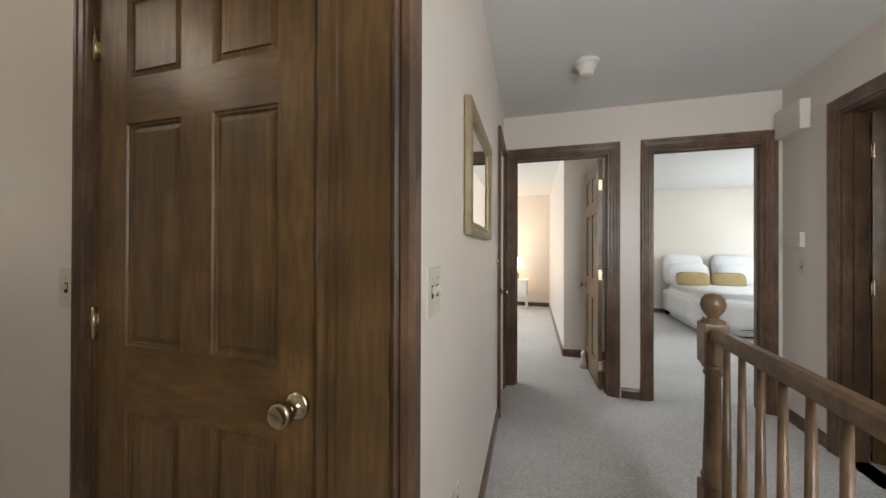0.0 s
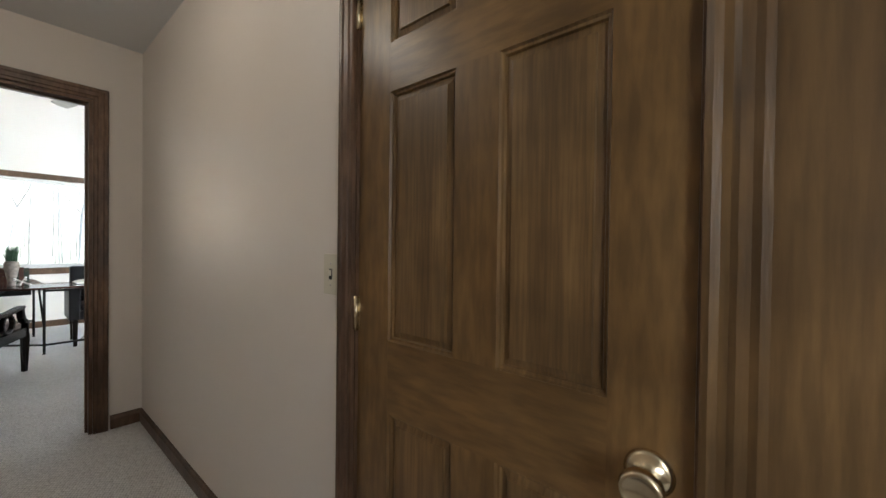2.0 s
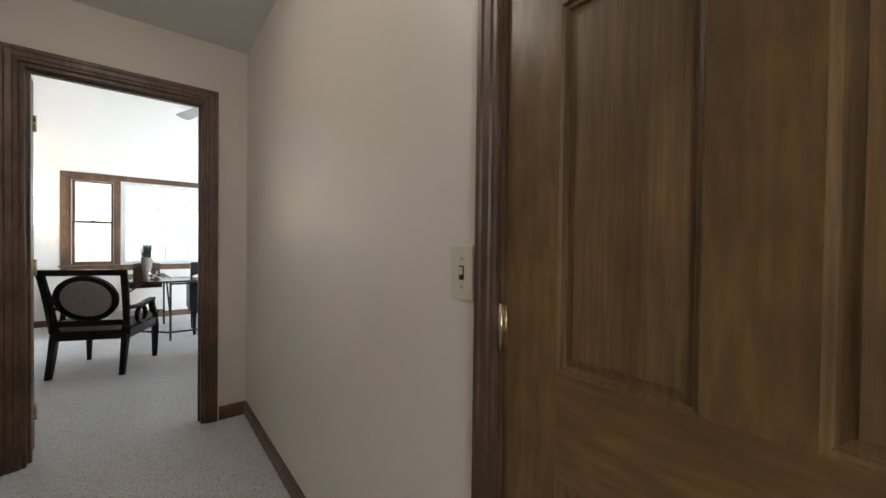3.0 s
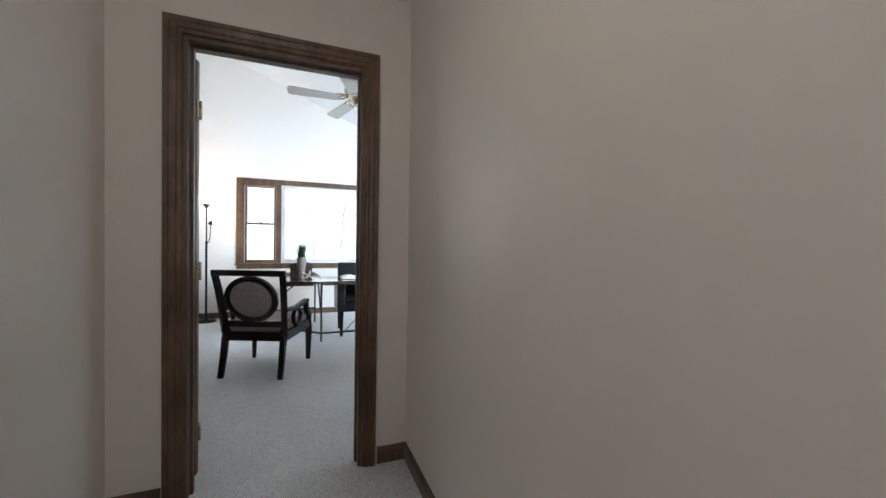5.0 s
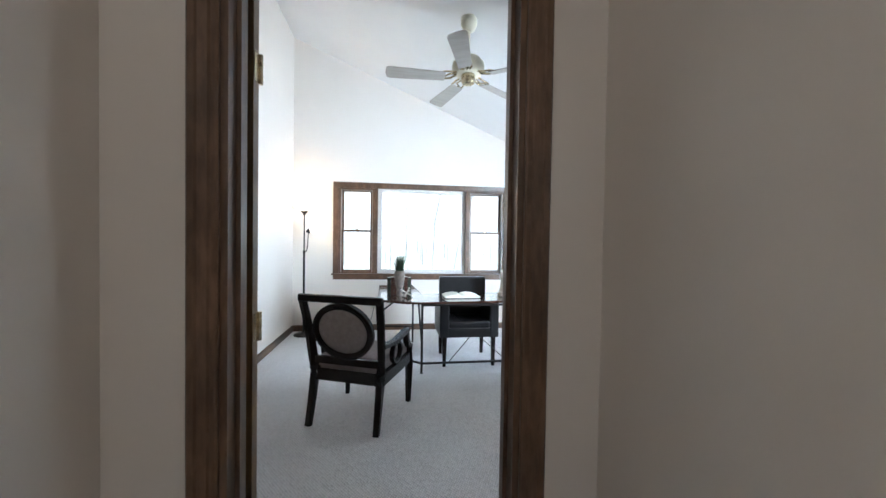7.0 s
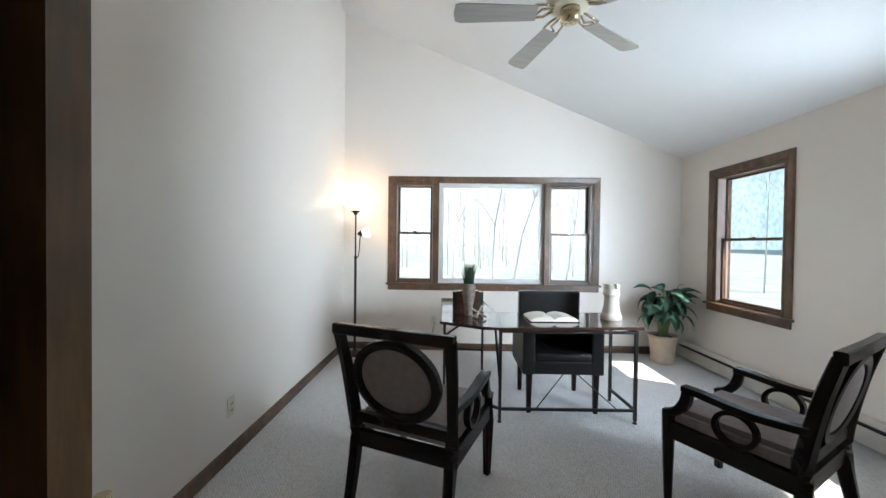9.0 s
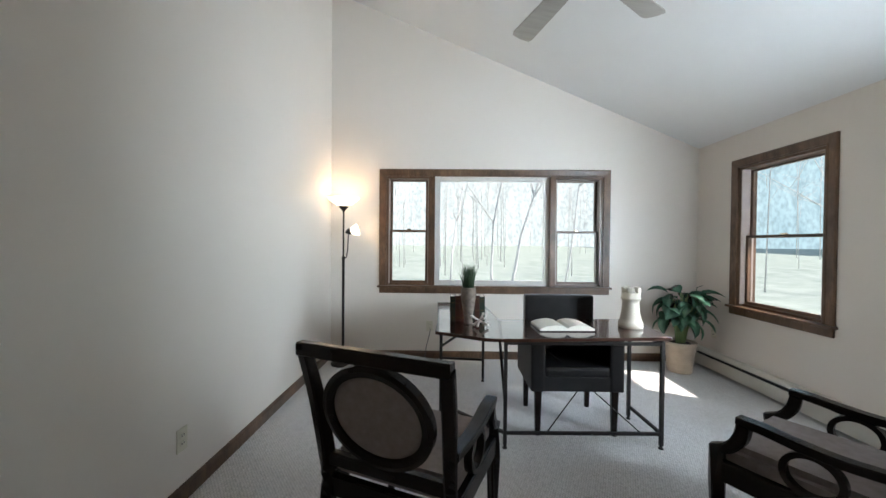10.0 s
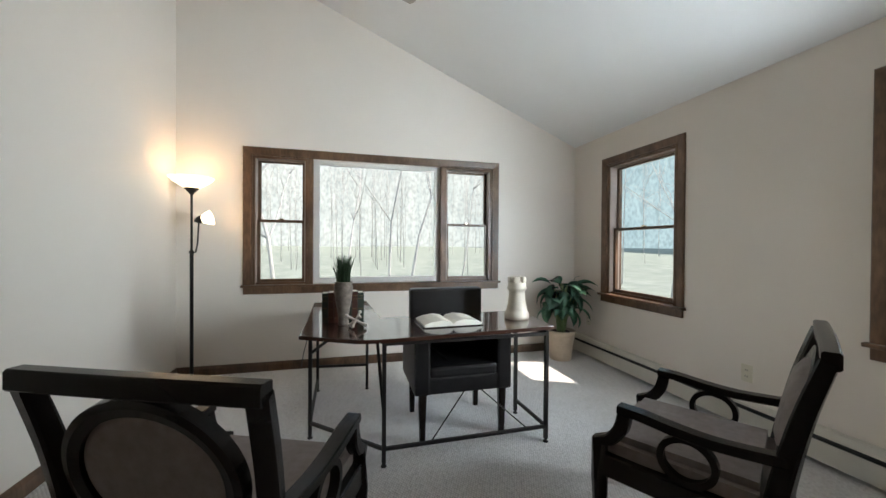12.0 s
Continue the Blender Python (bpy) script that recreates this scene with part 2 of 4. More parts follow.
def boxes(*rows, bevel=0.0):
    bm = bmesh.new()
    for r in rows:
        box(bm, *r, bevel=bevel)
    return bm


def prism(points, axis, a, b, bevel=0.0):
    """A flat polygon, given in the two other axes, extruded along axis from a to b."""
    bm = bmesh.new()

    def at(p, c):
        return {"x": (c, p[0], p[1]), "y": (p[0], c, p[1]), "z": (p[0], p[1], c)}[axis]
    lo = [bm.verts.new(at(p, a)) for p in points]
    hi = [bm.verts.new(at(p, b)) for p in points]
    n = len(points)
    bm.faces.new(lo)
    bm.faces.new(hi[::-1])
    for i in range(n):
        bm.faces.new((lo[i], hi[i], hi[(i + 1) % n], lo[(i + 1) % n]))
    bmesh.ops.recalc_face_normals(bm, faces=bm.faces)
    if bevel:
        bmesh.ops.bevel(bm, geom=list(bm.edges), offset=bevel, segments=2, affect="EDGES", profile=0.6)
    return bm


def lathe(profile, n=24, x=0, y=0, z=0, tilt=None):
    bm = bmesh.new()
    rings = []
    for r, h in profile:
        rings.append([bm.verts.new((max(r, 1e-4) * math.cos(2 * math.pi * i / n), max(r, 1e-4) * math.sin(2 * math.pi * i / n), h)) for i in range(n)])
    for p, q in zip(rings, rings[1:]):
        for i in range(n):
            f = bm.faces.new((p[i], p[(i + 1) % n], q[(i + 1) % n], q[i]))
            f.smooth = True
    bm.faces.new(rings[0][::-1])
    bm.faces.new(rings[-1])
    bmesh.ops.recalc_face_normals(bm, faces=bm.faces)
    bm.transform(Matrix.Translation((x, y, z)) @ (tilt or Matrix()))
    return bm


def bend(pts, radii, steps=5):
    """Points and radii along a smooth curve through the given ones."""
    at, rad, k = [], [], len(pts)
    for i in range(k - 1):
        a, b, c, d = pts[max(i - 1, 0)], pts[i], pts[i + 1], pts[min(i + 2, k - 1)]
        for j in range(steps):
            t = j / steps
            at.append(0.5 * (2 * b + (c - a) * t + (2 * a - 5 * b + 4 * c - d) * t * t + (3 * b - a - 3 * c + d) * t ** 3))
            rad.append(tuple(p + (q - p) * t for p, q in zip(radii[i], radii[i + 1])))
    return at + [pts[-1]], rad + [radii[-1]]


def tube(points, radius, n=8, bm=None, radii=None, square=False, closed=False):
    """A round or square bar along points."""
    own = bm is None
    bm = bmesh.new() if own else bm
    pts = [Vector(p) for p in points]
    if square and len(pts) > 3 and not closed:
        pts, radii = bend(pts, radii)
    rings = []
    up = Vector((0, 0, 1))
    k = len(pts)
    for i, p in enumerate(pts):
        d = (pts[(i + 1) % k] - pts[i - 1]) if closed else (pts[min(i + 1, k - 1)] - pts[max(i - 1, 0)])
        d.normalize()
        side = d.cross(up)
        side = side.normalized() if side.length > 1e-3 else Vector((1, 0, 0))
        upv = side.cross(d).normalized()
        r = radii[i] if radii else radius
        if square:
            rx, ry = r if isinstance(r, tuple) else (r, r)
            c = 0.28 * min(rx, ry)
            u, w = 1 - c / rx, 1 - c / ry
            ring = [p + side * a * rx + upv * b * ry for a, b in ((-u, -1), (u, -1), (1, -w), (1, w), (u, 1), (-u, 1), (-1, w), (-1, -w))]
        else:
            ring = [p + side * r * math.cos(2 * math.pi * j / n) + upv * r * math.sin(2 * math.pi * j / n) for j in range(n)]
        rings.append([bm.verts.new(v) for v in ring])
    m = len(rings[0])
    for a in range(k if closed else k - 1):
        p, q = rings[a], rings[(a + 1) % k]
        for j in range(m):
            f = bm.faces.new((p[j], p[(j + 1) % m], q[(j + 1) % m], q[j]))
            f.smooth = not square
    if not closed:
        bm.faces.new(rings[0][::-1])
        bm.faces.new(rings[-1])
    if own:
        bmesh.ops.recalc_face_normals(bm, faces=bm.faces)
    return bm


def part(name, bm, material, parent=None, label="", m=None):
    me = bpy.data.meshes.new(name)
    bm.to_mesh(me)
    bm.free()
    me.materials.append(material)
    ob = new(name, me)
    if parent:
        ob.parent = parent
    if m is not None:
        ob.matrix_basis = m
    if label:
        ob["label"] = label
    return ob


def thing(name, label, category, m=None, group="", kind=""):
    ob = new(name)
    if m is not None:
        ob.matrix_basis = m
    return tagged(ob, label, category, group, kind)


def setting(name, bm, material, label, category, m=None):
    return tagged(part(name, bm, material, None, "", m), label, category, "", "structure")


def wall_bm(axis, p0, p1, u0, u1, z0, z1, holes=()):
    """A wall between the planes p0 and p1, along u, with rectangular openings (u0, u1, z0, z1)."""
    bm = bmesh.new()

    def slab(a, b, c, d):
        if b - a > 1e-4 and d - c > 1e-4:
            box(bm, p0, p1, a, b, c, d) if axis == "x" else box(bm, a, b, p0, p1, c, d)
    u = u0
    for a, b, c, d in sorted(holes):
        slab(u, a, z0, z1)
        slab(a, b, z0, c)
        slab(a, b, d, z1)
        u = b
    slab(u, u1, z0, z1)
    return bm


CASING = [(0, 0), (0, 0.010), (0.006, 0.013), (0.02, 0.013), (0.026, 0.017), (0.05, 0.019), (0.056, 0.023), (0.072, 0.024), (0.078, 0.018), (0.078, 0)]


def casing_bm(w, h, profile=CASING, closed=False):
    """Mitred moulding round an opening w wide and h high, in x and z, proud towards -y."""
    bm = bmesh.new()
    rows = []
    for d, t in profile:
        ring = [(-d, 0), (-d, h + d), (w + d, h + d), (w + d, 0)]
        if closed:
            ring = [(-d, -d), (-d, h + d), (w + d, h + d), (w + d, -d)]
        rows.append([bm.verts.new((x, -t, z)) for x, z in ring])
    k = 4 if closed else 3
    n = len(profile)
    for j in range(n):
        a, b = rows[j], rows[(j + 1) % n]
        for i in range(k):
            bm.faces.new((a[i], a[(i + 1) % 4], b[(i + 1) % 4], b[i]))
    if not closed:
        bm.faces.new([r[0] for r in rows])
        bm.faces.new([r[3] for r in rows][::-1])
    bmesh.ops.recalc_face_normals(bm, faces=bm.faces)
    return bm


BASE = [(0, 0), (0.013, 0), (0.013, 0.062), (0.009, 0.072), (0.006, 0.083), (0, 0.085)]


def baseboard(name, a, b, normal):
    """Moulded skirting from a to b on the floor, proud towards normal."""
    a, b, n = Vector((*a, 0)), Vector((*b, 0)), Vector((*normal, 0)).normalized()
    bm = bmesh.new()
    ends = [[bm.verts.new(p + n * d + Vector((0, 0, z))) for d, z in BASE] for p in (a, b)]
    k = len(BASE)
    for i in range(k):
        bm.faces.new((ends[0][i], ends[0][(i + 1) % k], ends[1][(i + 1) % k], ends[1][i]))
    bm.faces.new(ends[0][::-1])
    bm.faces.new(ends[1])
    bmesh.ops.recalc_face_normals(bm, faces=bm.faces)
    return setting(name, bm, TRIM, "brown stained wooden baseboard along the wall", "baseboard")


def door_leaf(name, w, h, m, label, knob=True, both=True):
    """Six-panel leaf: hinge edge at x = 0, faces at y = 0 and 0.035."""
    door = thing(name, label, "door", m, kind="structure")
    s, mu = 0.115, 0.105
    pw = (w - 2 * s - mu) / 2
    zs = [(0.22, 0.765), (0.945, 1.555), (1.675, h - 0.115)]
    for x0 in (0, w - s):
        part("stile", boxes((x0, x0 + s, 0, 0.035, 0, h)), WOOD, door)
    zz = [0] + [v for z in zs for v in z] + [h]
    for k in range(0, len(zz), 2):
        part("rail", boxes((s, w - s, 0.0003, 0.0347, zz[k], zz[k + 1])), WOODH, door)
    for z0, z1 in zs:
        part("mullion", boxes((s + pw, s + pw + mu, 0.0002, 0.0348, z0, z1)), WOOD, door)
    for x0 in (s, s + pw + mu):
        for z0, z1 in zs:
            bm = bmesh.new()
            x1 = x0 + pw
            loops = []
            for inset, dep in ((0, 0.001), (0.003, 0.006), (0.008, 0.007), (0.010, 0.013), (0.013, 0.013), (0.025, 0.010), (0.0265, 0.005)):
                loops.append([(x0 + inset, z0 + inset, dep), (x1 - inset, z0 + inset, dep), (x1 - inset, z1 - inset, dep), (x0 + inset, z1 - inset, dep)])
            for flip in (False, True):
                vs = [[bm.verts.new((x, (0.035 - d) if flip else d, z)) for x, z, d in lp] for lp in loops]
                for p, q in zip(vs, vs[1:]):
                    for i in range(4):
                        bm.faces.new((p[i], p[(i + 1) % 4], q[(i + 1) % 4], q[i]))
                bm.faces.new(vs[-1])
            bmesh.ops.recalc_face_normals(bm, faces=bm.faces)
            part("panel", bm, WOODP, door)
    if knob:
        for side, y in ((-1, 0), (1, 0.035)):
            tilt = Matrix.Rotation(radians(90 if side < 0 else -90), 4, "X")
            kn = part("knob", lathe([(0.0, 0.0), (0.032, 0.0), (0.034, 0.006), (0.026, 0.012), (0.013, 0.016), (0.011, 0.032), (0.018, 0.038), (0.027, 0.046),
                                     (0.029, 0.058), (0.027, 0.066), (0.022, 0.069), (0.021, 0.067), (0, 0.067)], 28, w - 0.054, y, 0.855, tilt), BRASS, door, "polished brass door knob")
    for z in (0.2, 1.0, 1.79):
        hg = part("hinge", tube([(-0.004, -0.006, z - 0.045), (-0.004, -0.006, z + 0.045)], 0.0065, 10), BRASS, door, "brass butt hinge")
        part("hinge_leaf", boxes((-0.002, 0.008, -0.001, 0.0005, z - 0.044, z + 0.044), (-0.0015, 0.0005, 0.0005, 0.031, z - 0.044, z + 0.044)), BRASS, hg)
    return door


def jamb(name, w, h, depth, m):
    return setting(name, boxes((0, 0.018, 0, depth, 0, h), (w - 0.018, w, 0, depth, 0, h), (0.018, w - 0.018, 0, depth, h - 0.018, h),
                               (0.018, 0.03, depth * 0.4, depth * 0.6, 0, h - 0.018), (w - 0.03, w - 0.018, depth * 0.4, depth * 0.6, 0, h - 0.018),
                               (0.03, w - 0.03, depth * 0.4, depth * 0.6, h - 0.03, h - 0.018)), TRIM, "brown stained wooden door jamb with stop", "door frame", m)


def switch_plate(m, label, w=0.07, toggles=1, outlet=False):
    ob = thing("electrical_outlet" if outlet else "light_switch", label, "outlet" if outlet else "switch", m)
    part("plate", boxes((-w / 2, w / 2, -0.006, 0, -0.057, 0.057), bevel=0.002), IVORY, ob)
    if outlet:
        for dz in (-0.02, 0.02):
            s = part("socket", boxes((-0.015, 0.015, -0.008, -0.005, dz - 0.013, dz + 0.013), bevel=0.003), IVORY, ob)
            part("slot", boxes((-0.008, -0.005, -0.0095, -0.007, dz - 0.005, dz + 0.006), (0.005, 0.008, -0.0095, -0.007, dz - 0.005, dz + 0.006)), BLACK, s)
    else:
        for i in range(toggles):
            x = (i - (toggles - 1) / 2) * 0.046
            part("slot", boxes((x - 0.007, x + 0.007, -0.0075, -0.0055, -0.015, 0.015)), BLACK, ob)
            for z in (-0.03, 0.03):
                part("screw", lathe([(0.0035, 0.0), (0.0035, 0.0015), (0.0, 0.002)], 10, x, -0.006, z, Matrix.Rotation(radians(90), 4, "X")), SILVER, ob)
            part("toggle", boxes((x - 0.005, x + 0.005, -0.018, -0.004, -0.004, 0.012), bevel=0.002), IVORY, ob)
    return ob


# ---- structure ----
W = 0.838        # closet wall
D0, D1 = 3.67, 3.79   # wall with the office door
FAR, RIGHT, LEFT = 7.98, 2.90, -1.13
HC = 2.425        # hall ceiling
SLOPE = 0.421


def vault(x):
    return 2.335 + SLOPE * (RIGHT - x)


setting("floor", boxes((-0.6, 9.0, -0.44, D0, -0.25, 0), (-1.3, 9.0, D0, 8.2, -0.25, 0), (1.79, 9.0, -4.4, -0.44, -0.25, 0)), CARPET, "beige looped berber carpet on the floor", "carpet")
# stair flight going down beside the railing
st = thing("stairs", "carpeted stair flight going down behind the railing", "stairs", kind="structure")
for i in range(11):
    part("step", boxes((1.79 - 0.26 * (i + 1), 1.79 - 0.26 * i, -1.47, -0.46, -0.19 * (i + 2), -0.19 * (i + 1) )), CARPET, st)
setting("floor_lower", boxes((-2.5, 2.0, -1.6, -0.3, -2.62, -2.5)), CARPET, "carpet at the foot of the stairs", "carpet")
setting("wall_stairwell", boxes((-1.1, 1.79, -0.44, -0.40, -2.5, -0.25)), PAINT, "painted stairwell wall", "wall")

setting("wall_closet", wall_bm("x", W, W + 0.12, 0.43, D0, 0, HC, [(0.618, 1.398, 0, 2.045)]), PAINT, "warm white painted hall wall beside the closet", "wall")
setting("wall_closet_back", boxes((1.6, 1.7, 0.5, 2.0, 0, HC), (W + 0.12, 1.6, 1.6, 1.7, 0, HC)), PAINT, "painted closet interior wall", "wall")
SK = pose(W, 0.402, 0, 0, 0, 4.15)   # the mirror wall stands slightly askew
setting("wall_mirror", boxes((0.002, 2.05, 0, 0.12, 0, HC), (2.05, 2.55, 0, 0.12, 2.05, HC), (2.55, 2.69, 0, 0.12, 0, HC)), PAINT, "warm white painted hall wall with a mirror", "wall", SK)
setting("wall_end", wall_bm("x", 3.5, 3.62, -1.47, 3.2, 0, HC, [(-0.29, 0.51, 0, 2.05), (-1.36, -0.60, 0, 2.05)]), PAINT, "warm white painted wall with two bedroom doorways", "wall")
setting("wall_hall_right", wall_bm("y", -1.591, -1.471, -0.6, 3.62, -2.5, HC, [(2.12, 2.92, 0, 2.05)]), PAINT, "warm white painted wall along the stairs", "wall")
# opening over the stairs is made up, only to hold the fill lamp
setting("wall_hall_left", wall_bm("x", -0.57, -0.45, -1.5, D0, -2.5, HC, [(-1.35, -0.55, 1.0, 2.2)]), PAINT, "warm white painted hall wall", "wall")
near = wall_bm("y", D0, D1, -1.25, 3.05, 0, HC, [(-0.182, 0.60, 0, 2.05)])
setting("wall_office_door", near, PAINT, "warm white painted wall with the office doorway", "wall")
setting("wall_office_gable", prism([(-1.25, HC), (RIGHT + 0.15, HC), (RIGHT - (HC - 2.335) / SLOPE, HC + 0.004), (-1.25, vault(-1.25))], "y", D0 + 0.002, D1 - 0.001), PAINT, "painted gable above the office doorway", "wall")
setting("wall_office_left", boxes((LEFT - 0.12, LEFT, D1, FAR + 0.15, 0, vault(LEFT) + 0.05)), PAINT, "warm white painted office wall", "wall")
FX0, FX1, FZ0, FZ1 = -0.515, 1.865, 0.81, 2.015
setting("wall_office_far", wall_bm("y", FAR, FAR + 0.15, LEFT, RIGHT + 0.15, 0, 2.3, [(FX0, FX1, FZ0, FZ1)]), PAINT, "warm white painted office wall with a triple window", "wall")
setting("wall_office_far_gable", prism([(LEFT, 2.3), (RIGHT + 0.15, 2.3), (RIGHT + 0.15, 2.32), (RIGHT, 2.34), (LEFT, vault(LEFT) + 0.04)], "y", FAR, FAR + 0.15), PAINT, "painted gable above the triple window", "wall")
WZ0, WZ1 = 0.715, 2.01
RW = [(6.612, 7.415), (4.592, 5.395)]
setting("wall_office_right", wall_bm("x", RIGHT, RIGHT + 0.15, D1, FAR, 0, 2.34, [(a, b, WZ0, WZ1) for a, b in RW]), PAINT, "warm white painted office wall with two windows", "wall")
setting("ceiling_office", prism([(LEFT - 0.12, vault(LEFT - 0.12)), (RIGHT + 0.3, vault(RIGHT + 0.3)), (RIGHT + 0.3, vault(RIGHT + 0.3) + 0.2), (LEFT - 0.12, vault(LEFT - 0.12) + 0.2)], "y", D0, FAR + 0.3), CEIL, "white sloping vaulted office ceiling", "ceiling")
setting("ceiling_hall", boxes((-0.6, 9.0, -4.4, D0, HC, HC + 0.15)), CEIL, "white flat hall and bedroom ceiling", "ceiling")
# bedrooms beyond the end wall
setting("wall_bedroom_far", boxes((8.44, 8.56, -0.45, 3.3, 0, HC)), PAINT, "cream painted bedroom wall", "wall")
setting("wall_bedroom_closet", prism([(4.61, 0.06), (8.44, 0.30), (8.44, -0.45), (4.61, -0.45)], "z", 0, HC), PAINT, "white painted closet corner in the bedroom", "wall")
setting("wall_bedroom_side", wall_bm("y", 3.2, 3.32, 3.62, 8.56, 0, HC, [(5.1, 6.9, 0.85, 2.15)]), PAINT, "painted bedroom wall with a window", "wall")
setting("wall_between_bedrooms", boxes((3.62, 8.44, -0.53, -0.45, 0, HC)), PAINT, "painted wall between two bedrooms", "wall")
setting("wall_guest_far", boxes((8.35, 8.47, -4.3, -0.53, 0, HC)), PAINT, "pale painted bedroom wall behind the bed", "wall")
setting("wall_guest_side", wall_bm("y", -4.32, -4.2, 2.0, 8.47, 0, HC, [(5.5, 7.3, 0.85, 2.15)]), PAINT, "painted bedroom wall with a window", "wall")
setting("wall_guest_near", boxes((3.5, 3.62, -4.2, -1.6, 0, HC), (1.75, 1.87, -4.2, -1.6, 0, HC)), PAINT, "painted bedroom wall", "wall")

for nm, a, b, n in (("baseboard", (W, 3.67), (W, 1.48), (-1, 0)), ("baseboard", (W, D0), (0.68, D0), (0, -1)), ("baseboard", (-0.45, D0), (-0.26, D0), (0, -1)),
                    ("baseboard", (-0.45, -0.4), (-0.45, D0), (1, 0)), ("baseboard", (LEFT, D1), (LEFT, FAR), (1, 0)), ("baseboard", (LEFT, FAR), (RIGHT, FAR), (0, -1)),
                    ("baseboard", (3.5, -0.38), (3.5, -0.52), (-1, 0)), ("baseboard", (3.5, -1.471), (3.01, -1.471), (0, 1)), ("baseboard", (4.61, -0.45), (4.61, 0.06), (-1, 0)),
                    ("baseboard", (4.61, 0.06), (8.44, 0.30), (-0.06, 1)), ("baseboard", (8.44, 0.3), (8.44, 3.2), (-1, 0)), ("baseboard", (8.35, -4.2), (8.35, -0.53), (-1, 0)),
                    ("baseboard", (0.68, D1), (RIGHT, D1), (0, 1)), ("baseboard", (LEFT, D1), (-0.27, D1), (0, 1))):
    baseboard(nm, a, b, n)
bb = baseboard("baseboard", (0.06, 0), (1.97, 0), (0, -1))
bb.matrix_basis = SK

# closet door with its wide corner board
M = pose(W, 1.398, 0, 0, 0, -90)
left_leg = [(W - q, 1.386 + 0.61 * d) for d, q in CASING]
setting("trim_closet", prism(left_leg, "z", 0, 2.12), TRIM, "moulded brown stained door casing", "trim")
setting("trim_closet_head", boxes((W - 0.018, W, 0.44, 1.385, 2.035, 2.115)), TRIM, "brown stained head casing", "trim")
jamb("door_frame_closet", 0.78, 2.045, 0.12, M)
tr = thing("trim_corner", "wide brown stained board and moulding at the wall corner", "trim", kind="structure")
part("board", prism([(W, 0.632), (W - 0.010, 0.632), (W - 0.014, 0.623), (W - 0.011, 0.613), (W - 0.011, 0.603), (W - 0.015, 0.595), (W - 0.013, 0.582), (W - 0.016, 0.573), (W - 0.014, 0.563), (W - 0.014, 0.447), (W, 0.447)], "z", 0, 2.034), WOODP, tr)
part("moulding", prism([(W + 0.02, 0.446), (W - 0.02, 0.446), (W - 0.025, 0.437), (W - 0.018, 0.430), (W - 0.026, 0.422), (W - 0.024, 0.406), (W - 0.012, 0.397), (W + 0.02, 0.397)], "z", 0, HC), TRIM, tr)
door_leaf("door_1", 0.741, 2.02, pose(W + 0.008, 1.378, 0.008, 0, 0, -90), "closed brown stained six-panel closet door with brass knob")

# office doorway, leaf swung wide open against the wall
M = pose(-0.182, D0, 0, 0, 0, 0)
setting("trim_office_door", casing_bm(0.782, 2.05, [(d * 0.9, q) for d, q in CASING]), TRIM, "moulded brown stained door casing", "trim", M)
jamb("door_frame_office", 0.782, 2.05, 0.12, M)
setting("trim_office_door_inside", casing_bm(0.782, 2.05), TRIM, "moulded brown stained door casing inside", "trim", pose(0.60, D1, 0, 0, 0, 180))
door_leaf("door_2", 0.75, 2.02, pose(-0.172, D1 + 0.066, 0.008, 0, 0, 176) @ Matrix.Translation((0, -0.035, 0)), "open brown stained six-panel office door")
# bedroom doorways
for nm, y0, w in (("bedroom", 0.51, 0.80), ("guest", -0.60, 0.76)):
    M = pose(3.5, y0, 0, 0, 0, -90)
    setting("trim_" + nm, casing_bm(w, 2.05), TRIM, "moulded brown stained door casing", "trim", M)
    jamb("door_frame_" + nm, w, 2.05, 0.12, M)
door_leaf("door_3", 0.755, 2.02, pose(3.62, -0.245, 0.008, 0, 0, 4), "open brown stained six-panel bedroom door")
M = pose(2.92, -1.471, 0, 0, 0, 180)
setting("trim_stairs_door", casing_bm(0.80, 2.05), TRIM, "moulded brown stained door casing", "trim", M)
jamb("door_frame_stairs", 0.80, 2.05, 0.12, M)
door_leaf("door_4", 0.75, 2.02, pose(2.89, -1.60, 0.008, 0, 0, 250), "open brown stained six-panel bedroom door")
# closed door in the mirror wall
M = SK @ pose(2.05, 0, 0)
setting("trim_linen_door", casing_bm(0.50, 2.05), TRIM, "moulded brown stained door casing", "trim", M)
door_leaf("door_5", 0.48, 2.03, SK @ pose(2.06, 0.02, 0.008), "closed narrow brown stained linen closet door")


# ---- windows ----
def sash(parent, name, x0, x1, z0, z1, y, material, wd=0.027):
    s = part(name, boxes((x0, x0 + wd, y, y + 0.03, z0, z1), (x1 - wd, x1, y, y + 0.03, z0, z1), (x0 + wd, x1 - wd, y, y + 0.03, z0, z0 + wd), (x0 + wd, x1 - wd, y, y + 0.03, z1 - wd * 0.8, z1)), material, parent)
    g = part("pane", boxes((x0 + wd - 0.004, x1 - wd + 0.004, y + 0.012, y + 0.016, z0 + wd - 0.004, z1 - wd * 0.8 + 0.004)), GLASS, s)
    g.visible_shadow = False
    return s


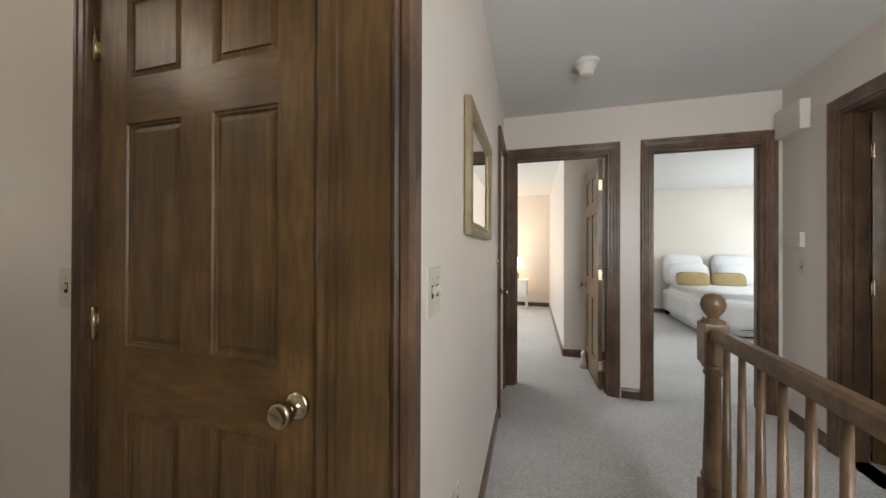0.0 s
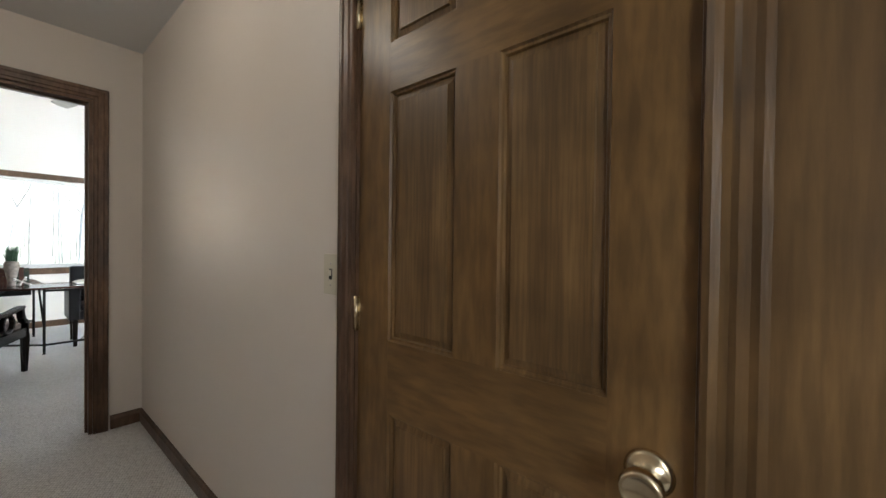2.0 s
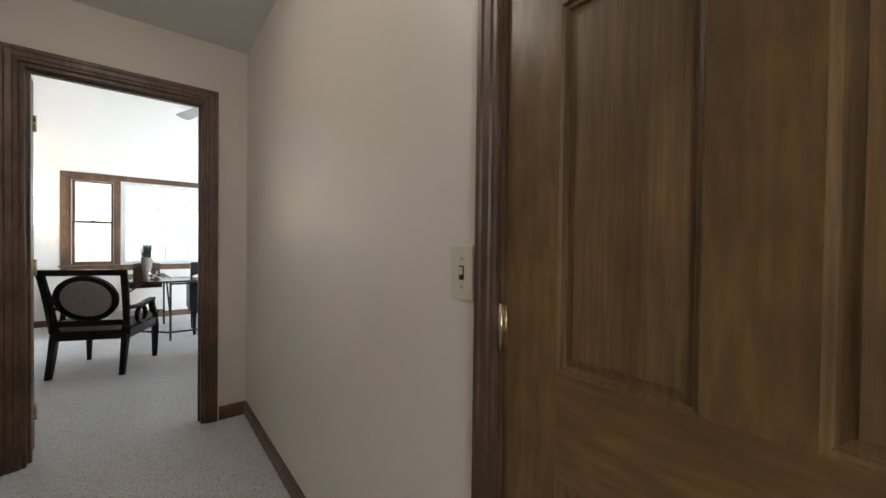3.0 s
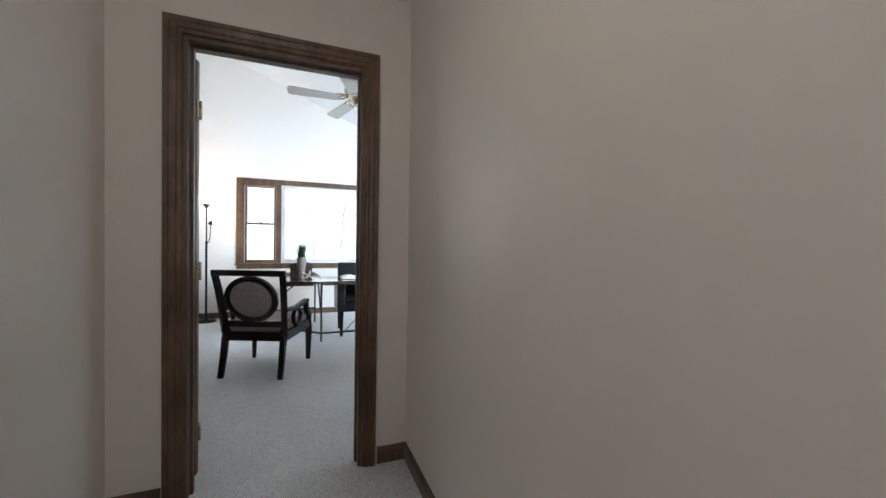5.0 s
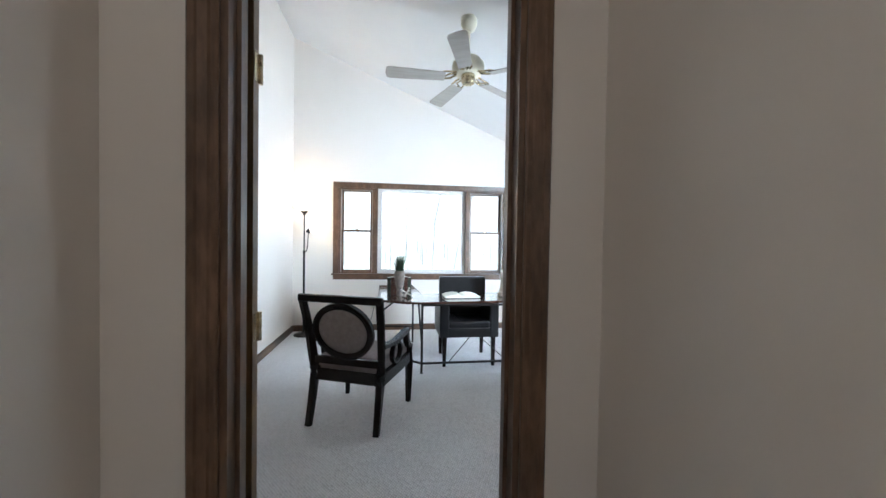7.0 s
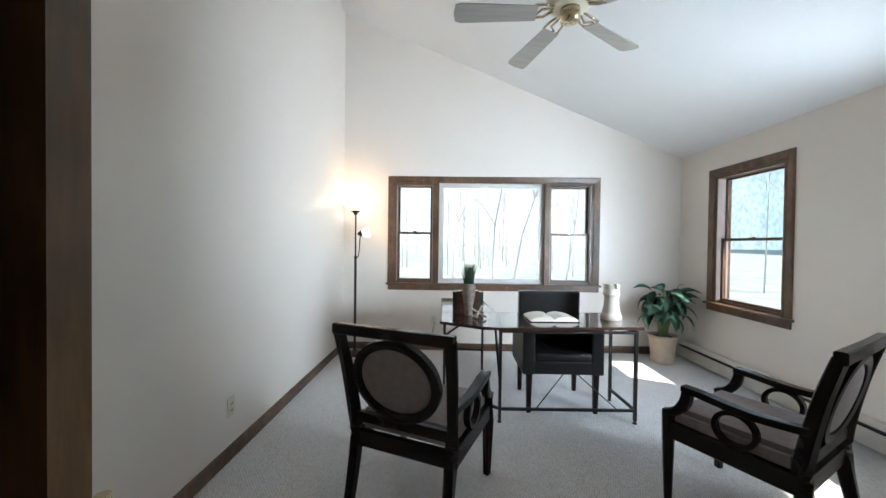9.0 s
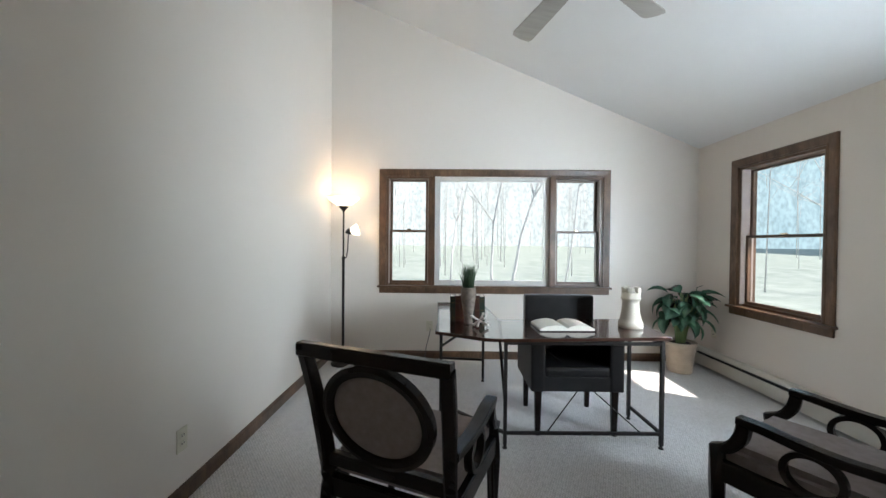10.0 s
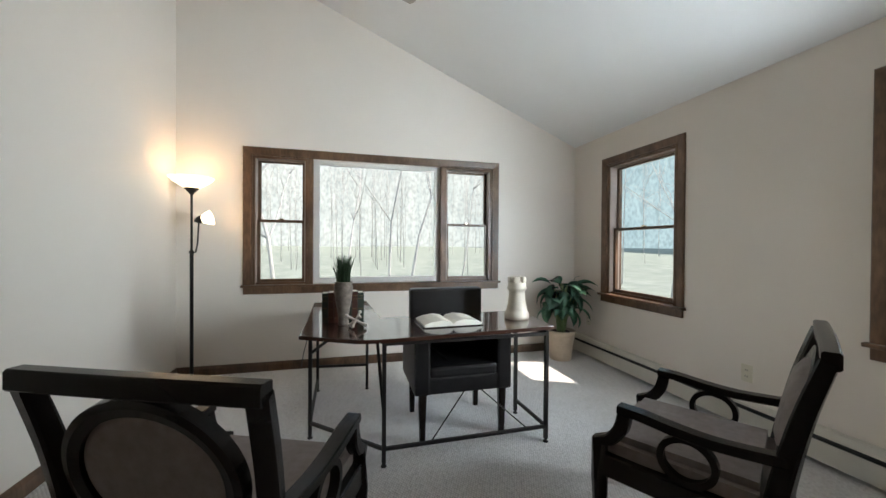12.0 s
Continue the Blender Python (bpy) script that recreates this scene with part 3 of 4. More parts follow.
def hung(parent, x0, x1, z0, z1):
    """A double-hung unit between x0 and x1."""
    part("window_frame", boxes((x0, x0 + 0.022, 0.0, 0.15, z0, z1), (x1 - 0.022, x1, 0.0, 0.15, z0, z1), (x0 + 0.022, x1 - 0.022, 0.0, 0.15, z1 - 0.022, z1), (x0 + 0.022, x1 - 0.022, 0.03, 0.15, z0, z0 + 0.022)), TRIM, parent)
    mid = (z0 + z1) / 2
    # reveal strips carry the sunlit tone in their colour
    part("sash_track", boxes((x0 + 0.022, x0 + 0.03, 0.004, 0.12, z0 + 0.022, z1 - 0.022), (x1 - 0.03, x1 - 0.022, 0.004, 0.12, z0 + 0.022, z1 - 0.022), (x0 + 0.03, x1 - 0.03, 0.083, 0.12, z1 - 0.03, z1 - 0.022)), LIT_REVEAL, parent, "sash reveal coloured as sunlit wood")
    lo = sash(parent, "lower_sash", x0 + 0.03, x1 - 0.03, z0 + 0.022, mid + 0.012, 0.05, TRIM)
    sash(parent, "upper_sash", x0 + 0.03, x1 - 0.03, mid - 0.012, z1 - 0.022, 0.085, TRIM)
    part("sash_lock", boxes(((x0 + x1) / 2 - 0.022, (x0 + x1) / 2 + 0.022, 0.048, 0.075, mid + 0.012, mid + 0.026), bevel=0.004), BRASS, lo, "small brass sash lock")


FLAT = [(0, 0), (0, 0.012), (0.004, 0.017), (0.011, 0.017), (0.015, 0.013), (0.06, 0.019), (0.072, 0.020), (0.078, 0.014), (0.078, 0)]


def window_trim(parent, w, z0, z1):
    c = casing_bm(w, z1 - z0, FLAT)
    c.transform(Matrix.Translation((0, 0, z0)))
    part("casing", c, TRIM, parent)
    part("window_sill", boxes((-0.095, w + 0.095, -0.045, 0.05, z0 - 0.022, z0), bevel=0.005), TRIM, parent)
    part("apron", boxes((-0.075, w + 0.075, -0.018, 0, z0 - 0.085, z0 - 0.022), bevel=0.004), TRIM, parent)


w1 = thing("window_1", "brown trimmed triple window with fixed middle pane", "window", pose(FX0, FAR, 0), kind="structure")
wide = FX1 - FX0
window_trim(w1, wide, FZ0, FZ1)
hung(w1, 0, 0.485, FZ0, FZ1)
hung(w1, wide - 0.535, wide, FZ0, FZ1)
part("mullion", boxes((0.485, 0.535, -0.012, 0.15, FZ0, FZ1), bevel=0.003), TRIM, w1)
part("mullion", boxes((wide - 0.575, wide - 0.535, -0.012, 0.15, FZ0, FZ1), bevel=0.003), TRIM, w1)
sash(w1, "fixed_frame", 0.535, wide - 0.575, FZ0, FZ1, 0.05, VINYL, 0.055)
for i, (a, b) in enumerate(RW):
    wn = thing("window_%d" % (i + 2), "brown trimmed double-hung window in the office wall", "window", pose(RIGHT, b, 0, 0, 0, -90), kind="structure")
    window_trim(wn, b - a, WZ0, WZ1)
    hung(wn, 0, b - a, WZ0, WZ1)


# ---- office things ----
def armchair(m):
    """Origin between the back feet, facing +y."""
    ch = thing("armchair", "black-brown wooden armchair with round grey linen back on the carpet", "armchair", m, "armchairs facing the desk")
    for s in (-1, 1):
        part("back_leg", tube([(s * 0.253, 0.0, 0.0), (s * 0.25, 0.035, 0.16), (s * 0.25, 0.065, 0.34), (s * 0.258, 0.06, 0.46), (s * 0.272, 0.015, 0.7), (s * 0.283, -0.036, 0.885)], 0, square=True,
                              radii=[(0.02, 0.021), (0.022, 0.025), (0.024, 0.03), (0.024, 0.028), (0.024, 0.024), (0.024, 0.02)]), DARK, ch)
        part("front_leg", tube([(s * 0.268, 0.565, 0.0), (s * 0.27, 0.57, 0.3), (s * 0.272, 0.57, 0.455)], 0, square=True, radii=[(0.017, 0.017), (0.025, 0.026), (0.024, 0.024)]), DARK, ch)
        part("side_rail", tube([(s * 0.257, 0.07, 0.345), (s * 0.268, 0.55, 0.36)], 0, square=True, radii=[(0.02, 0.042)] * 2), DARK, ch)
        # arm: sweeps up from the front leg, forward point, then back to the post
        arm = tube([(s * 0.272, 0.585, 0.445), (s * 0.273, 0.53, 0.465), (s * 0.274, 0.492, 0.515), (s * 0.275, 0.478, 0.575)], 0, square=True,
                   radii=[(0.023, 0.012), (0.023, 0.022), (0.023, 0.024), (0.023, 0.022)])
        part("arm_support", arm, DARK, ch)
        pts = [(s * 0.276, 0.50, 0.592), (s * 0.277, 0.42, 0.587), (s * 0.277, 0.32, 0.574), (s * 0.276, 0.2, 0.567), (s * 0.273, 0.04, 0.578)]
        part("armrest", tube(pts, 0, square=True, radii=[(0.026, 0.014), (0.028, 0.016), (0.027, 0.016), (0.025, 0.016), (0.023, 0.016)]), DARK, ch)
        bm = bmesh.new()
        loops = []
        for k in range(28):
            a = 2 * math.pi * k / 28
            loops.append([bm.verts.new((s * 0.272 + dx, 0.285 + (0.088 + dr) * math.cos(a), 0.478 + (0.082 + dr) * math.sin(a))) for dx, dr in ((-0.016, 0), (0.016, 0), (0.016, -0.02), (-0.016, -0.02))])
        for k in range(28):
            p, q = loops[k], loops[(k + 1) % 28]
            for j in range(4):
                bm.faces.new((p[j], p[(j + 1) % 4], q[(j + 1) % 4], q[j]))
        bmesh.ops.recalc_face_normals(bm, faces=bm.faces)
        part("arm_ring", bm, DARK, ch)
    part("front_rail", boxes((-0.25, 0.25, 0.55, 0.59, 0.315, 0.4), bevel=0.004), DARK, ch)
    part("back_rail", boxes((-0.235, 0.235, 0.05, 0.085, 0.305, 0.38), bevel=0.004), DARK, ch)
    part("lower_rail", boxes((-0.24, 0.24, 0.045, 0.075, 0.425, 0.475), bevel=0.004), DARK, ch)
    part("top_rail", tube([(-0.301, -0.039, 0.890), (0, -0.044, 0.891), (0.301, -0.039, 0.890)], 0, square=True, radii=[(0.021, 0.025)] * 3), DARK, ch)
    seat = bmesh.new()
    box(seat, -0.254, 0.254, 0.078, 0.572, 0.372, 0.468)
    bmesh.ops.bevel(seat, geom=list(seat.edges), offset=0.026, segments=4, affect="EDGES")
    part("seat", seat, LINEN, ch, "grey taupe linen seat")
    # round back: wooden hoop with an upholstered pad, leaning back
    lean = Matrix.Translation((0, 0.012, 0.667)) @ Matrix.Rotation(radians(90 + 13), 4, "X")
    hoop = bmesh.new()
    loops = []
    for k in range(48):
        a = 2 * math.pi * k / 48
        loops.append([hoop.verts.new(((0.222 + dr) * math.cos(a), (0.203 + dr) * math.sin(a), dz)) for dr, dz in ((0, -0.016), (0, 0.016), (-0.018, 0.02), (-0.042, 0.014), (-0.042, -0.014), (-0.018, -0.02))])
    for k in range(48):
        p, q = loops[k], loops[(k + 1) % 48]
        for j in range(6):
            hoop.faces.new((p[j], p[(j + 1) % 6], q[(j + 1) % 6], q[j]))
    bmesh.ops.recalc_face_normals(hoop, faces=hoop.faces)
    hoop.transform(lean)
    part("back_hoop", hoop, DARK, ch)
    pad = lathe([(0.0, 0.012), (0.12, 0.012), (0.165, 0.009), (0.182, 0.002), (0.182, -0.012), (0.17, -0.03), (0.13, -0.045), (0.0, -0.052)], 48)
    pad.transform(Matrix.Diagonal((1, 0.162 / 0.182, 1, 1)))
    pad.transform(lean)
    part("backrest", pad, LINEN, ch, "round grey taupe linen back pad")
    return ch


first = armchair(pose(-0.085, 5.187, 0, 0, 0, -22.3))
copy_thing(first, pose(1.81, 5.10, 0, 0, 0, 31.3))

# L-shaped desk
DZ = 0.70
desk = thing("corner_desk", "dark cherry L-shaped desk on thin black metal legs", "desk")
part("desktop", prism([(0.50, 6.15), (1.575, 6.235), (1.60, 6.80), (0.56, 6.72)], "z", DZ - 0.022, DZ, 0.003), DESKTOP, desk)
part("corner_top", prism([(0.085, 6.33), (0.39, 6.165), (0.4995, 6.15), (0.5595, 6.72), (0.09, 6.68)], "z", DZ - 0.022, DZ, 0.003), DESKTOP, desk)
part("return_top", prism([(0.09, 6.684), (0.557, 6.724), (0.50, 7.52), (0.07, 7.50)], "z", DZ - 0.022, DZ, 0.003), DESKTOP, desk)
for x, y, z in ((0.53, 6.21, 0), (1.51, 6.225, 0), (1.50, 6.62, 0), (0.12, 6.61, 0), (0.50, 7.32, 0), (0.11, 7.36, 0)):
    lg = part("leg", boxes((x - 0.011, x + 0.011, y - 0.011, y + 0.011, 0.02, DZ - 0.022), bevel=0.002), METALB, desk)
    part("foot", lathe([(0.008, 0.024), (0.008, 0.01), (0.016, 0.006), (0.016, 0.0)], 12, x, y, 0), METALB, lg)
for a, b in (((0.53, 6.21, 0.095), (1.51, 6.225, 0.095)), ((1.51, 6.225, 0.095), (1.50, 6.62, 0.095)), ((0.53, 6.21, 0.095), (0.12, 6.61, 0.095)), ((0.12, 6.61, 0.095), (0.11, 7.36, 0.095)),
             ((0.11, 7.36, 0.20), (0.50, 7.32, 0.20)), ((0.53, 6.21, 0.66), (1.51, 6.225, 0.66)), ((1.51, 6.225, 0.66), (1.50, 6.62, 0.66)), ((0.12, 6.61, 0.66), (0.11, 7.36, 0.66)), ((0.50, 7.32, 0.66), (0.55, 6.75, 0.66))):
    part("stretcher", tube([a, b], 0, square=True, radii=[(0.01, 0.01)] * 2), METALB, desk)
part("brace", tube([(0.495, 6.235, 0.675), (0.527, 6.214, 0.30)], 0, square=True, radii=[(0.007, 0.007)] * 2), METALB, desk)
part("brace", tube([(0.12, 6.61, 0.52), (0.28, 6.45, 0.675)], 0, square=True, radii=[(0.008, 0.008)] * 2), METALB, desk)
part("wire_brace", tube([(0.72, 6.60, 0.66), (1.38, 6.225, 0.10)], 0.004, 6), METALB, desk)
part("wire_brace", tube([(1.44, 6.60, 0.66), (0.80, 6.225, 0.10)], 0.004, 6), METALB, desk)
part("drawer_panel", boxes((0.12, 0.48, 7.30, 7.315, 0.52, 0.665)), METALB, desk)

oc = thing("desk_chair", "black leather desk armchair with square back tucked under the desk", "chair", pose(1.03, 6.38, 0))
for x, y in ((-0.255, 0.0), (0.255, 0.0), (-0.24, 0.44), (0.24, 0.44)):
    part("leg", tube([(x, y, 0), (x, y, 0.32)], 0, square=True, radii=[(0.016, 0.016), (0.024, 0.024)]), DARK, oc)
part("seat_base", boxes((-0.28, 0.28, -0.03, 0.46, 0.30, 0.40), bevel=0.012), LEATHER, oc)
part("seat_cushion", boxes((-0.215, 0.215, -0.035, 0.40, 0.395, 0.465), bevel=0.022), LEATHER, oc)
for s in (-1, 1):
    part("arm", boxes((s * 0.212, s * 0.308, -0.034, 0.45, 0.297, 0.655), bevel=0.016), LEATHER, oc)
bk = boxes((-0.265, 0.265, 0.38, 0.47, 0.32, 0.885), bevel=0.02)
part("backrest", bk, LEATHER, oc)

# floor lamp
lp = thing("floor_lamp", "black torchiere floor lamp with lit glass bowl and reading arm", "floor lamp", pose(-0.93, 7.76, 0))
part("base", lathe([(0.125, 0.0), (0.125, 0.015), (0.11, 0.025), (0.03, 0.032), (0.018, 0.05)], 32), METALB, lp)
part("pole", lathe([(0.014, 0.04), (0.014, 1.10), (0.018, 1.105), (0.018, 1.13), (0.009, 1.135), (0.009, 1.62), (0.012, 1.625)], 16), METALB, lp)
part("cup", lathe([(0.01, 1.60), (0.02, 1.615), (0.06, 1.66), (0.058, 1.664), (0.0, 1.63)], 28), METALB, lp)
part("shade", lathe([(0.05, 1.652), (0.09, 1.68), (0.14, 1.715), (0.165, 1.745), (0.161, 1.745), (0.135, 1.72), (0.085, 1.688), (0.0, 1.675)], 32), SHADE, lp, "glowing frosted glass bowl")
part("arm", tube([(0.012, 0, 1.115), (0.03, 0, 1.12), (0.045, 0, 1.2), (0.05, 0, 1.33), (0.06, -0.01, 1.40)], 0.006), METALB, lp)
tilt = Matrix.Rotation(radians(75), 4, "Y")
part("reading_cup", lathe([(0.012, -0.03), (0.03, 0.0), (0.036, 0.03), (0.0, 0.02)], 20, 0.055, -0.01, 1.39, tilt), METALB, lp)
part("reading_shade", lathe([(0.03, 0.015), (0.05, 0.05), (0.062, 0.09), (0.058, 0.09), (0.0, 0.03)], 24, 0.065, -0.01, 1.39, tilt), SHADE, lp, "glowing frosted glass reading shade")
cord = thing("power_cord", "thin dark cord hanging from a wall outlet", "cord")
part("wire", tube([(-0.02, 7.955, 0.33), (-0.03, 7.92, 0.27), (-0.06, 7.93, 0.15), (-0.08, 7.95, 0.02)], 0.004, 6), CABLE, cord)

# things on the desk
ob = thing("open_book", "open book with white pages lying on the desk", "book", pose(0.955, 6.47, DZ, 0, 0, 2))
part("cover", boxes((-0.19, 0.19, -0.125, 0.125, 0.0, 0.006), bevel=0.002), DARK, ob)
for s in (-1, 1):
    prof = [(0.0, 0.006), (s * 0.18, 0.006), (s * 0.182, 0.018), (s * 0.14, 0.034), (s * 0.07, 0.043), (s * 0.02, 0.034), (0.0, 0.018)]
    part("page_block", prism(prof, "y", -0.118, 0.118), PAPER, ob)

rk = thing("rook_statue", "cream stone chess rook ornament on the desk", "ornament", pose(1.455, 6.52, DZ) @ Matrix.Diagonal((1.03, 1.03, 1.1, 1)))
part("body", lathe([(0.078, 0), (0.08, 0.02), (0.074, 0.04), (0.068, 0.045), (0.066, 0.06), (0.058, 0.09), (0.052, 0.155), (0.053, 0.17), (0.064, 0.18), (0.064, 0.19), (0.058, 0.194), (0.06, 0.222), (0.0, 0.222)], 32), STONE, rk)
for k in range(5):
    a0 = 2 * math.pi * k / 5
    pts = [(0.06 * math.cos(a0 + d), 0.06 * math.sin(a0 + d)) for d in (0, 0.3, 0.6, 0.85)] + [(0.04 * math.cos(a0 + d), 0.04 * math.sin(a0 + d)) for d in (0.85, 0.6, 0.3, 0)]
    part("battlement", prism(pts, "z", 0.22, 0.255), STONE, rk)

rnd_b = random.Random(3)
x = 0.185
for i in range(7):
    wb = (0.038, 0.034, 0.04, 0.033, 0.037, 0.036, 0.039)[i]
    h = 0.185 + 0.004 * (i % 3)
    bk = thing("book", "upright old bound book in a row on the desk", "book", pose(x + wb / 2, 6.70, DZ), "row of old books")
    c = part("cover", boxes((-wb / 2, -wb / 2 + 0.003, -0.065, 0.065, 0, h), (wb / 2 - 0.004, wb / 2 - 0.001, -0.065, 0.065, 0, h), (-wb / 2 + 0.003, wb / 2 - 0.004, -0.065, -0.06, 0, h)), BIND2 if i in (1, 2, 5) else BIND1, bk)
    part("pages", boxes((-wb / 2 + 0.003, wb / 2 - 0.004, -0.06, 0.06, 0.004, h - 0.004)), PAPER, bk)
    for z in (0.03, 0.09, 0.14, 0.165):
        dz = rnd_b.uniform(-0.008, 0.008)
        part("gold_band", boxes((-wb / 2 + 0.004, wb / 2 - 0.005, -0.0662, -0.0645, z + dz, z + dz + 0.002)), GOLD, c)
    x += wb
vz = thing("grass_vase", "weathered clay vase with stiff green grass on the desk", "vase", pose(0.315, 6.568, DZ))
part("vase", lathe([(0.032, 0), (0.034, 0.012), (0.03, 0.03), (0.036, 0.08), (0.05, 0.16), (0.057, 0.215), (0.056, 0.24), (0.05, 0.252), (0.055, 0.262), (0.049, 0.264), (0.0, 0.245)], 28), VASE, vz)
rnd = random.Random(4)
for i in range(120):
    a, r = rnd.uniform(0, 6.28), rnd.uniform(0, 0.038)
    l = rnd.uniform(0.09, 0.185)
    lean = rnd.uniform(0, 0.045)
    bx, by = r * math.cos(a), r * math.sin(a)
    part("blade", tube([(bx, by, 0.245), (bx + lean * 0.4 * math.cos(a), by + lean * 0.4 * math.sin(a), 0.245 + l * 0.6), (bx + lean * math.cos(a), by + lean * math.sin(a), 0.245 + l)], 0.003, 4, radii=[0.0035, 0.003, 0.0006]), GRASS, vz)
jk = thing("metal_jack", "tarnished silver crossed jack ornament on the desk", "ornament", pose(0.385, 6.44, DZ))
for a, b in (((-0.06, -0.01, 0.085), (0.065, 0.0, 0.012)), ((0.03, 0.02, 0.10), (-0.02, -0.03, 0.012)), ((-0.04, 0.03, 0.012), (0.03, -0.02, 0.075))):
    a, b = Vector(a), Vector(b)
    part("prong", tube([a, a.lerp(b, 0.06), a.lerp(b, 0.12), a.lerp(b, 0.5), a.lerp(b, 0.88), a.lerp(b, 0.94), b], 0, 10, radii=[0.004, 0.012, 0.008, 0.007, 0.008, 0.012, 0.004]), SILVER, jk)

# potted plant
pl = thing("potted_plant", "broad-leaved green plant in a beige ceramic pot", "plant", pose(2.53, 7.66, 0))
pot = part("pot", lathe([(0.105, 0), (0.11, 0.008), (0.118, 0.10), (0.137, 0.265), (0.147, 0.27), (0.150, 0.305), (0.140, 0.31), (0.13, 0.295), (0.0, 0.285)], 36), POT, pl)
part("soil", lathe([(0.129, 0.28), (0.129, 0.291), (0, 0.296)], 24), SOIL, pot)


def leaf_mesh():
    bm = bmesh.new()
    rows = []
    for i, (t, w) in enumerate(((0, 0.004), (0.12, 0.042), (0.3, 0.07), (0.5, 0.073), (0.72, 0.053), (0.9, 0.02), (1, 0.001))):
        zc = 0.035 * math.sin(t * 2.6) - 0.05 * t * t
        rows.append([bm.verts.new((s * w, t * 0.2, zc + (0.014 if s else 0) * min(1, w / 0.03))) for s in (-1, 0, 1)])
    for p, q in zip(rows, rows[1:]):
        for j in (0, 1):
            f = bm.faces.new((p[j], p[j + 1], q[j + 1], q[j]))
            f.smooth = True
    bmesh.ops.solidify(bm, geom=list(bm.faces), thickness=0.0012)
    me = bpy.data.meshes.new("leaf")
    bm.to_mesh(me)
    me.materials.append(LEAF)
    return me


leaf = leaf_mesh()
rnd = random.Random(9)
for i in range(62):
    a = rnd.uniform(0, 6.28)
    u = rnd.random()
    r = 0.03 + 0.115 * u ** 0.7
    h = rnd.uniform(0.53, 0.80) - 0.35 * max(0, r - 0.15)
    px, py = r * math.cos(a), r * math.sin(a) * 0.9
    lf = new("leaf", leaf)
    lf.parent = pl
    s = rnd.uniform(0.8, 1.15)
    lf.matrix_basis = Matrix.LocRotScale((px, py, h), Euler((rnd.uniform(-1.1, 0.3), rnd.uniform(-0.4, 0.4), a - math.pi / 2 + rnd.uniform(-0.5, 0.5))), (s, s, s))
    part("stem", tube([(px * 0.3, py * 0.3, 0.285), (px * 0.5, py * 0.5, 0.285 + (h - 0.285) * 0.6), (px, py, h)], 0.004, 5), STEM, pl)
part("stem", tube([(0.03, 0, 0.285), (0.08, 0, 0.6), (0.15, -0.02, 0.86), (0.2, -0.03, 0.875)], 0.003, 5), LEAF, pl)

# ceiling fan
FC = (0.86, 5.80)
fan = thing("ceiling_fan", "cream ceiling fan with five pale blades on a down rod", "ceiling fan", pose(*FC, 0, 0, 0, 0))
top = vault(FC[0])
part("canopy", lathe([(0.02, -0.11), (0.05, -0.10), (0.07, -0.05), (0.07, 0.0), (0.0, 0.04)], 28, 0, 0, top - 0.01), CREAM, fan)
part("down_rod", tube([(0, 0, 2.83), (0, 0, top - 0.08)], 0.013, 12), CREAM, fan)
part("motor", lathe([(0.03, 2.865), (0.05, 2.86), (0.10, 2.84), (0.135, 2.80), (0.14, 2.76), (0.12, 2.72), (0.10, 2.705), (0.0, 2.705)], 36), CREAM, fan)
part("switch_cap", lathe([(0.058, 2.705), (0.06, 2.68), (0.055, 2.635), (0.04, 2.625), (0.0, 2.62)], 28), BRASS, fan)
for k in range(5):
    a = radians(36 + 72 * k)
    rot = Matrix.Rotation(a, 4, "Z")
    bl = prism([(0.20, -0.055), (0.66, -0.072), (0.69, -0.06), (0.70, 0.0), (0.69, 0.06), (0.66, 0.072), (0.20, 0.055)], "z", -0.003, 0.003)
    bl.transform(rot @ Matrix.Translation((0, 0, 2.682)) @ Matrix.Rotation(radians(12), 4, "X"))
    b = part("blade", bl, FANB, fan)
    ir = tube([(0.09, -0.02, 2.715), (0.15, -0.045, 2.69), (0.21, -0.05, 2.685), (0.26, 0, 2.688), (0.21, 0.05, 2.70), (0.15, 0.045, 2.705), (0.09, 0.02, 2.715)], 0.008, 6)
    tube([(0.1, 0, 2.71), (0.17, 0.02, 2.695), (0.2, -0.02, 2.69), (0.25, 0, 2.69)], 0.007, 6, ir)
    ir.transform(rot)
    part("blade_iron", ir, BRASS, b, "ornate brass blade iron")

# baseboard heater on the window wall
ht = thing("baseboard_heater", "cream enamelled baseboard heater along the window wall", "heater")
part("front_panel", boxes((RIGHT - 0.062, RIGHT - 0.056, D1 + 0.3, FAR - 0.05, 0.025, 0.135)), HEAT, ht)
part("back_plate", boxes((RIGHT - 0.006, RIGHT - 0.001, D1 + 0.3, FAR - 0.05, 0.02, 0.2)), HEAT, ht)
part("hood", prism([(RIGHT - 0.006, 0.205), (RIGHT - 0.045, 0.2), (RIGHT - 0.062, 0.178), (RIGHT - 0.062, 0.163), (RIGHT - 0.056, 0.163), (RIGHT - 0.042, 0.193), (RIGHT - 0.006, 0.198)], "y", D1 + 0.3, FAR - 0.05), HEAT, ht)
part("fin_pipe", boxes((RIGHT - 0.05, RIGHT - 0.01, D1 + 0.35, FAR - 0.1, 0.05, 0.15)), BLACK, ht)
for y in (D1 + 0.3, FAR - 0.056):
    part("end_cap", boxes((RIGHT - 0.064, RIGHT - 0.001, y, y + 0.006, 0.0, 0.2)), HEAT, ht)

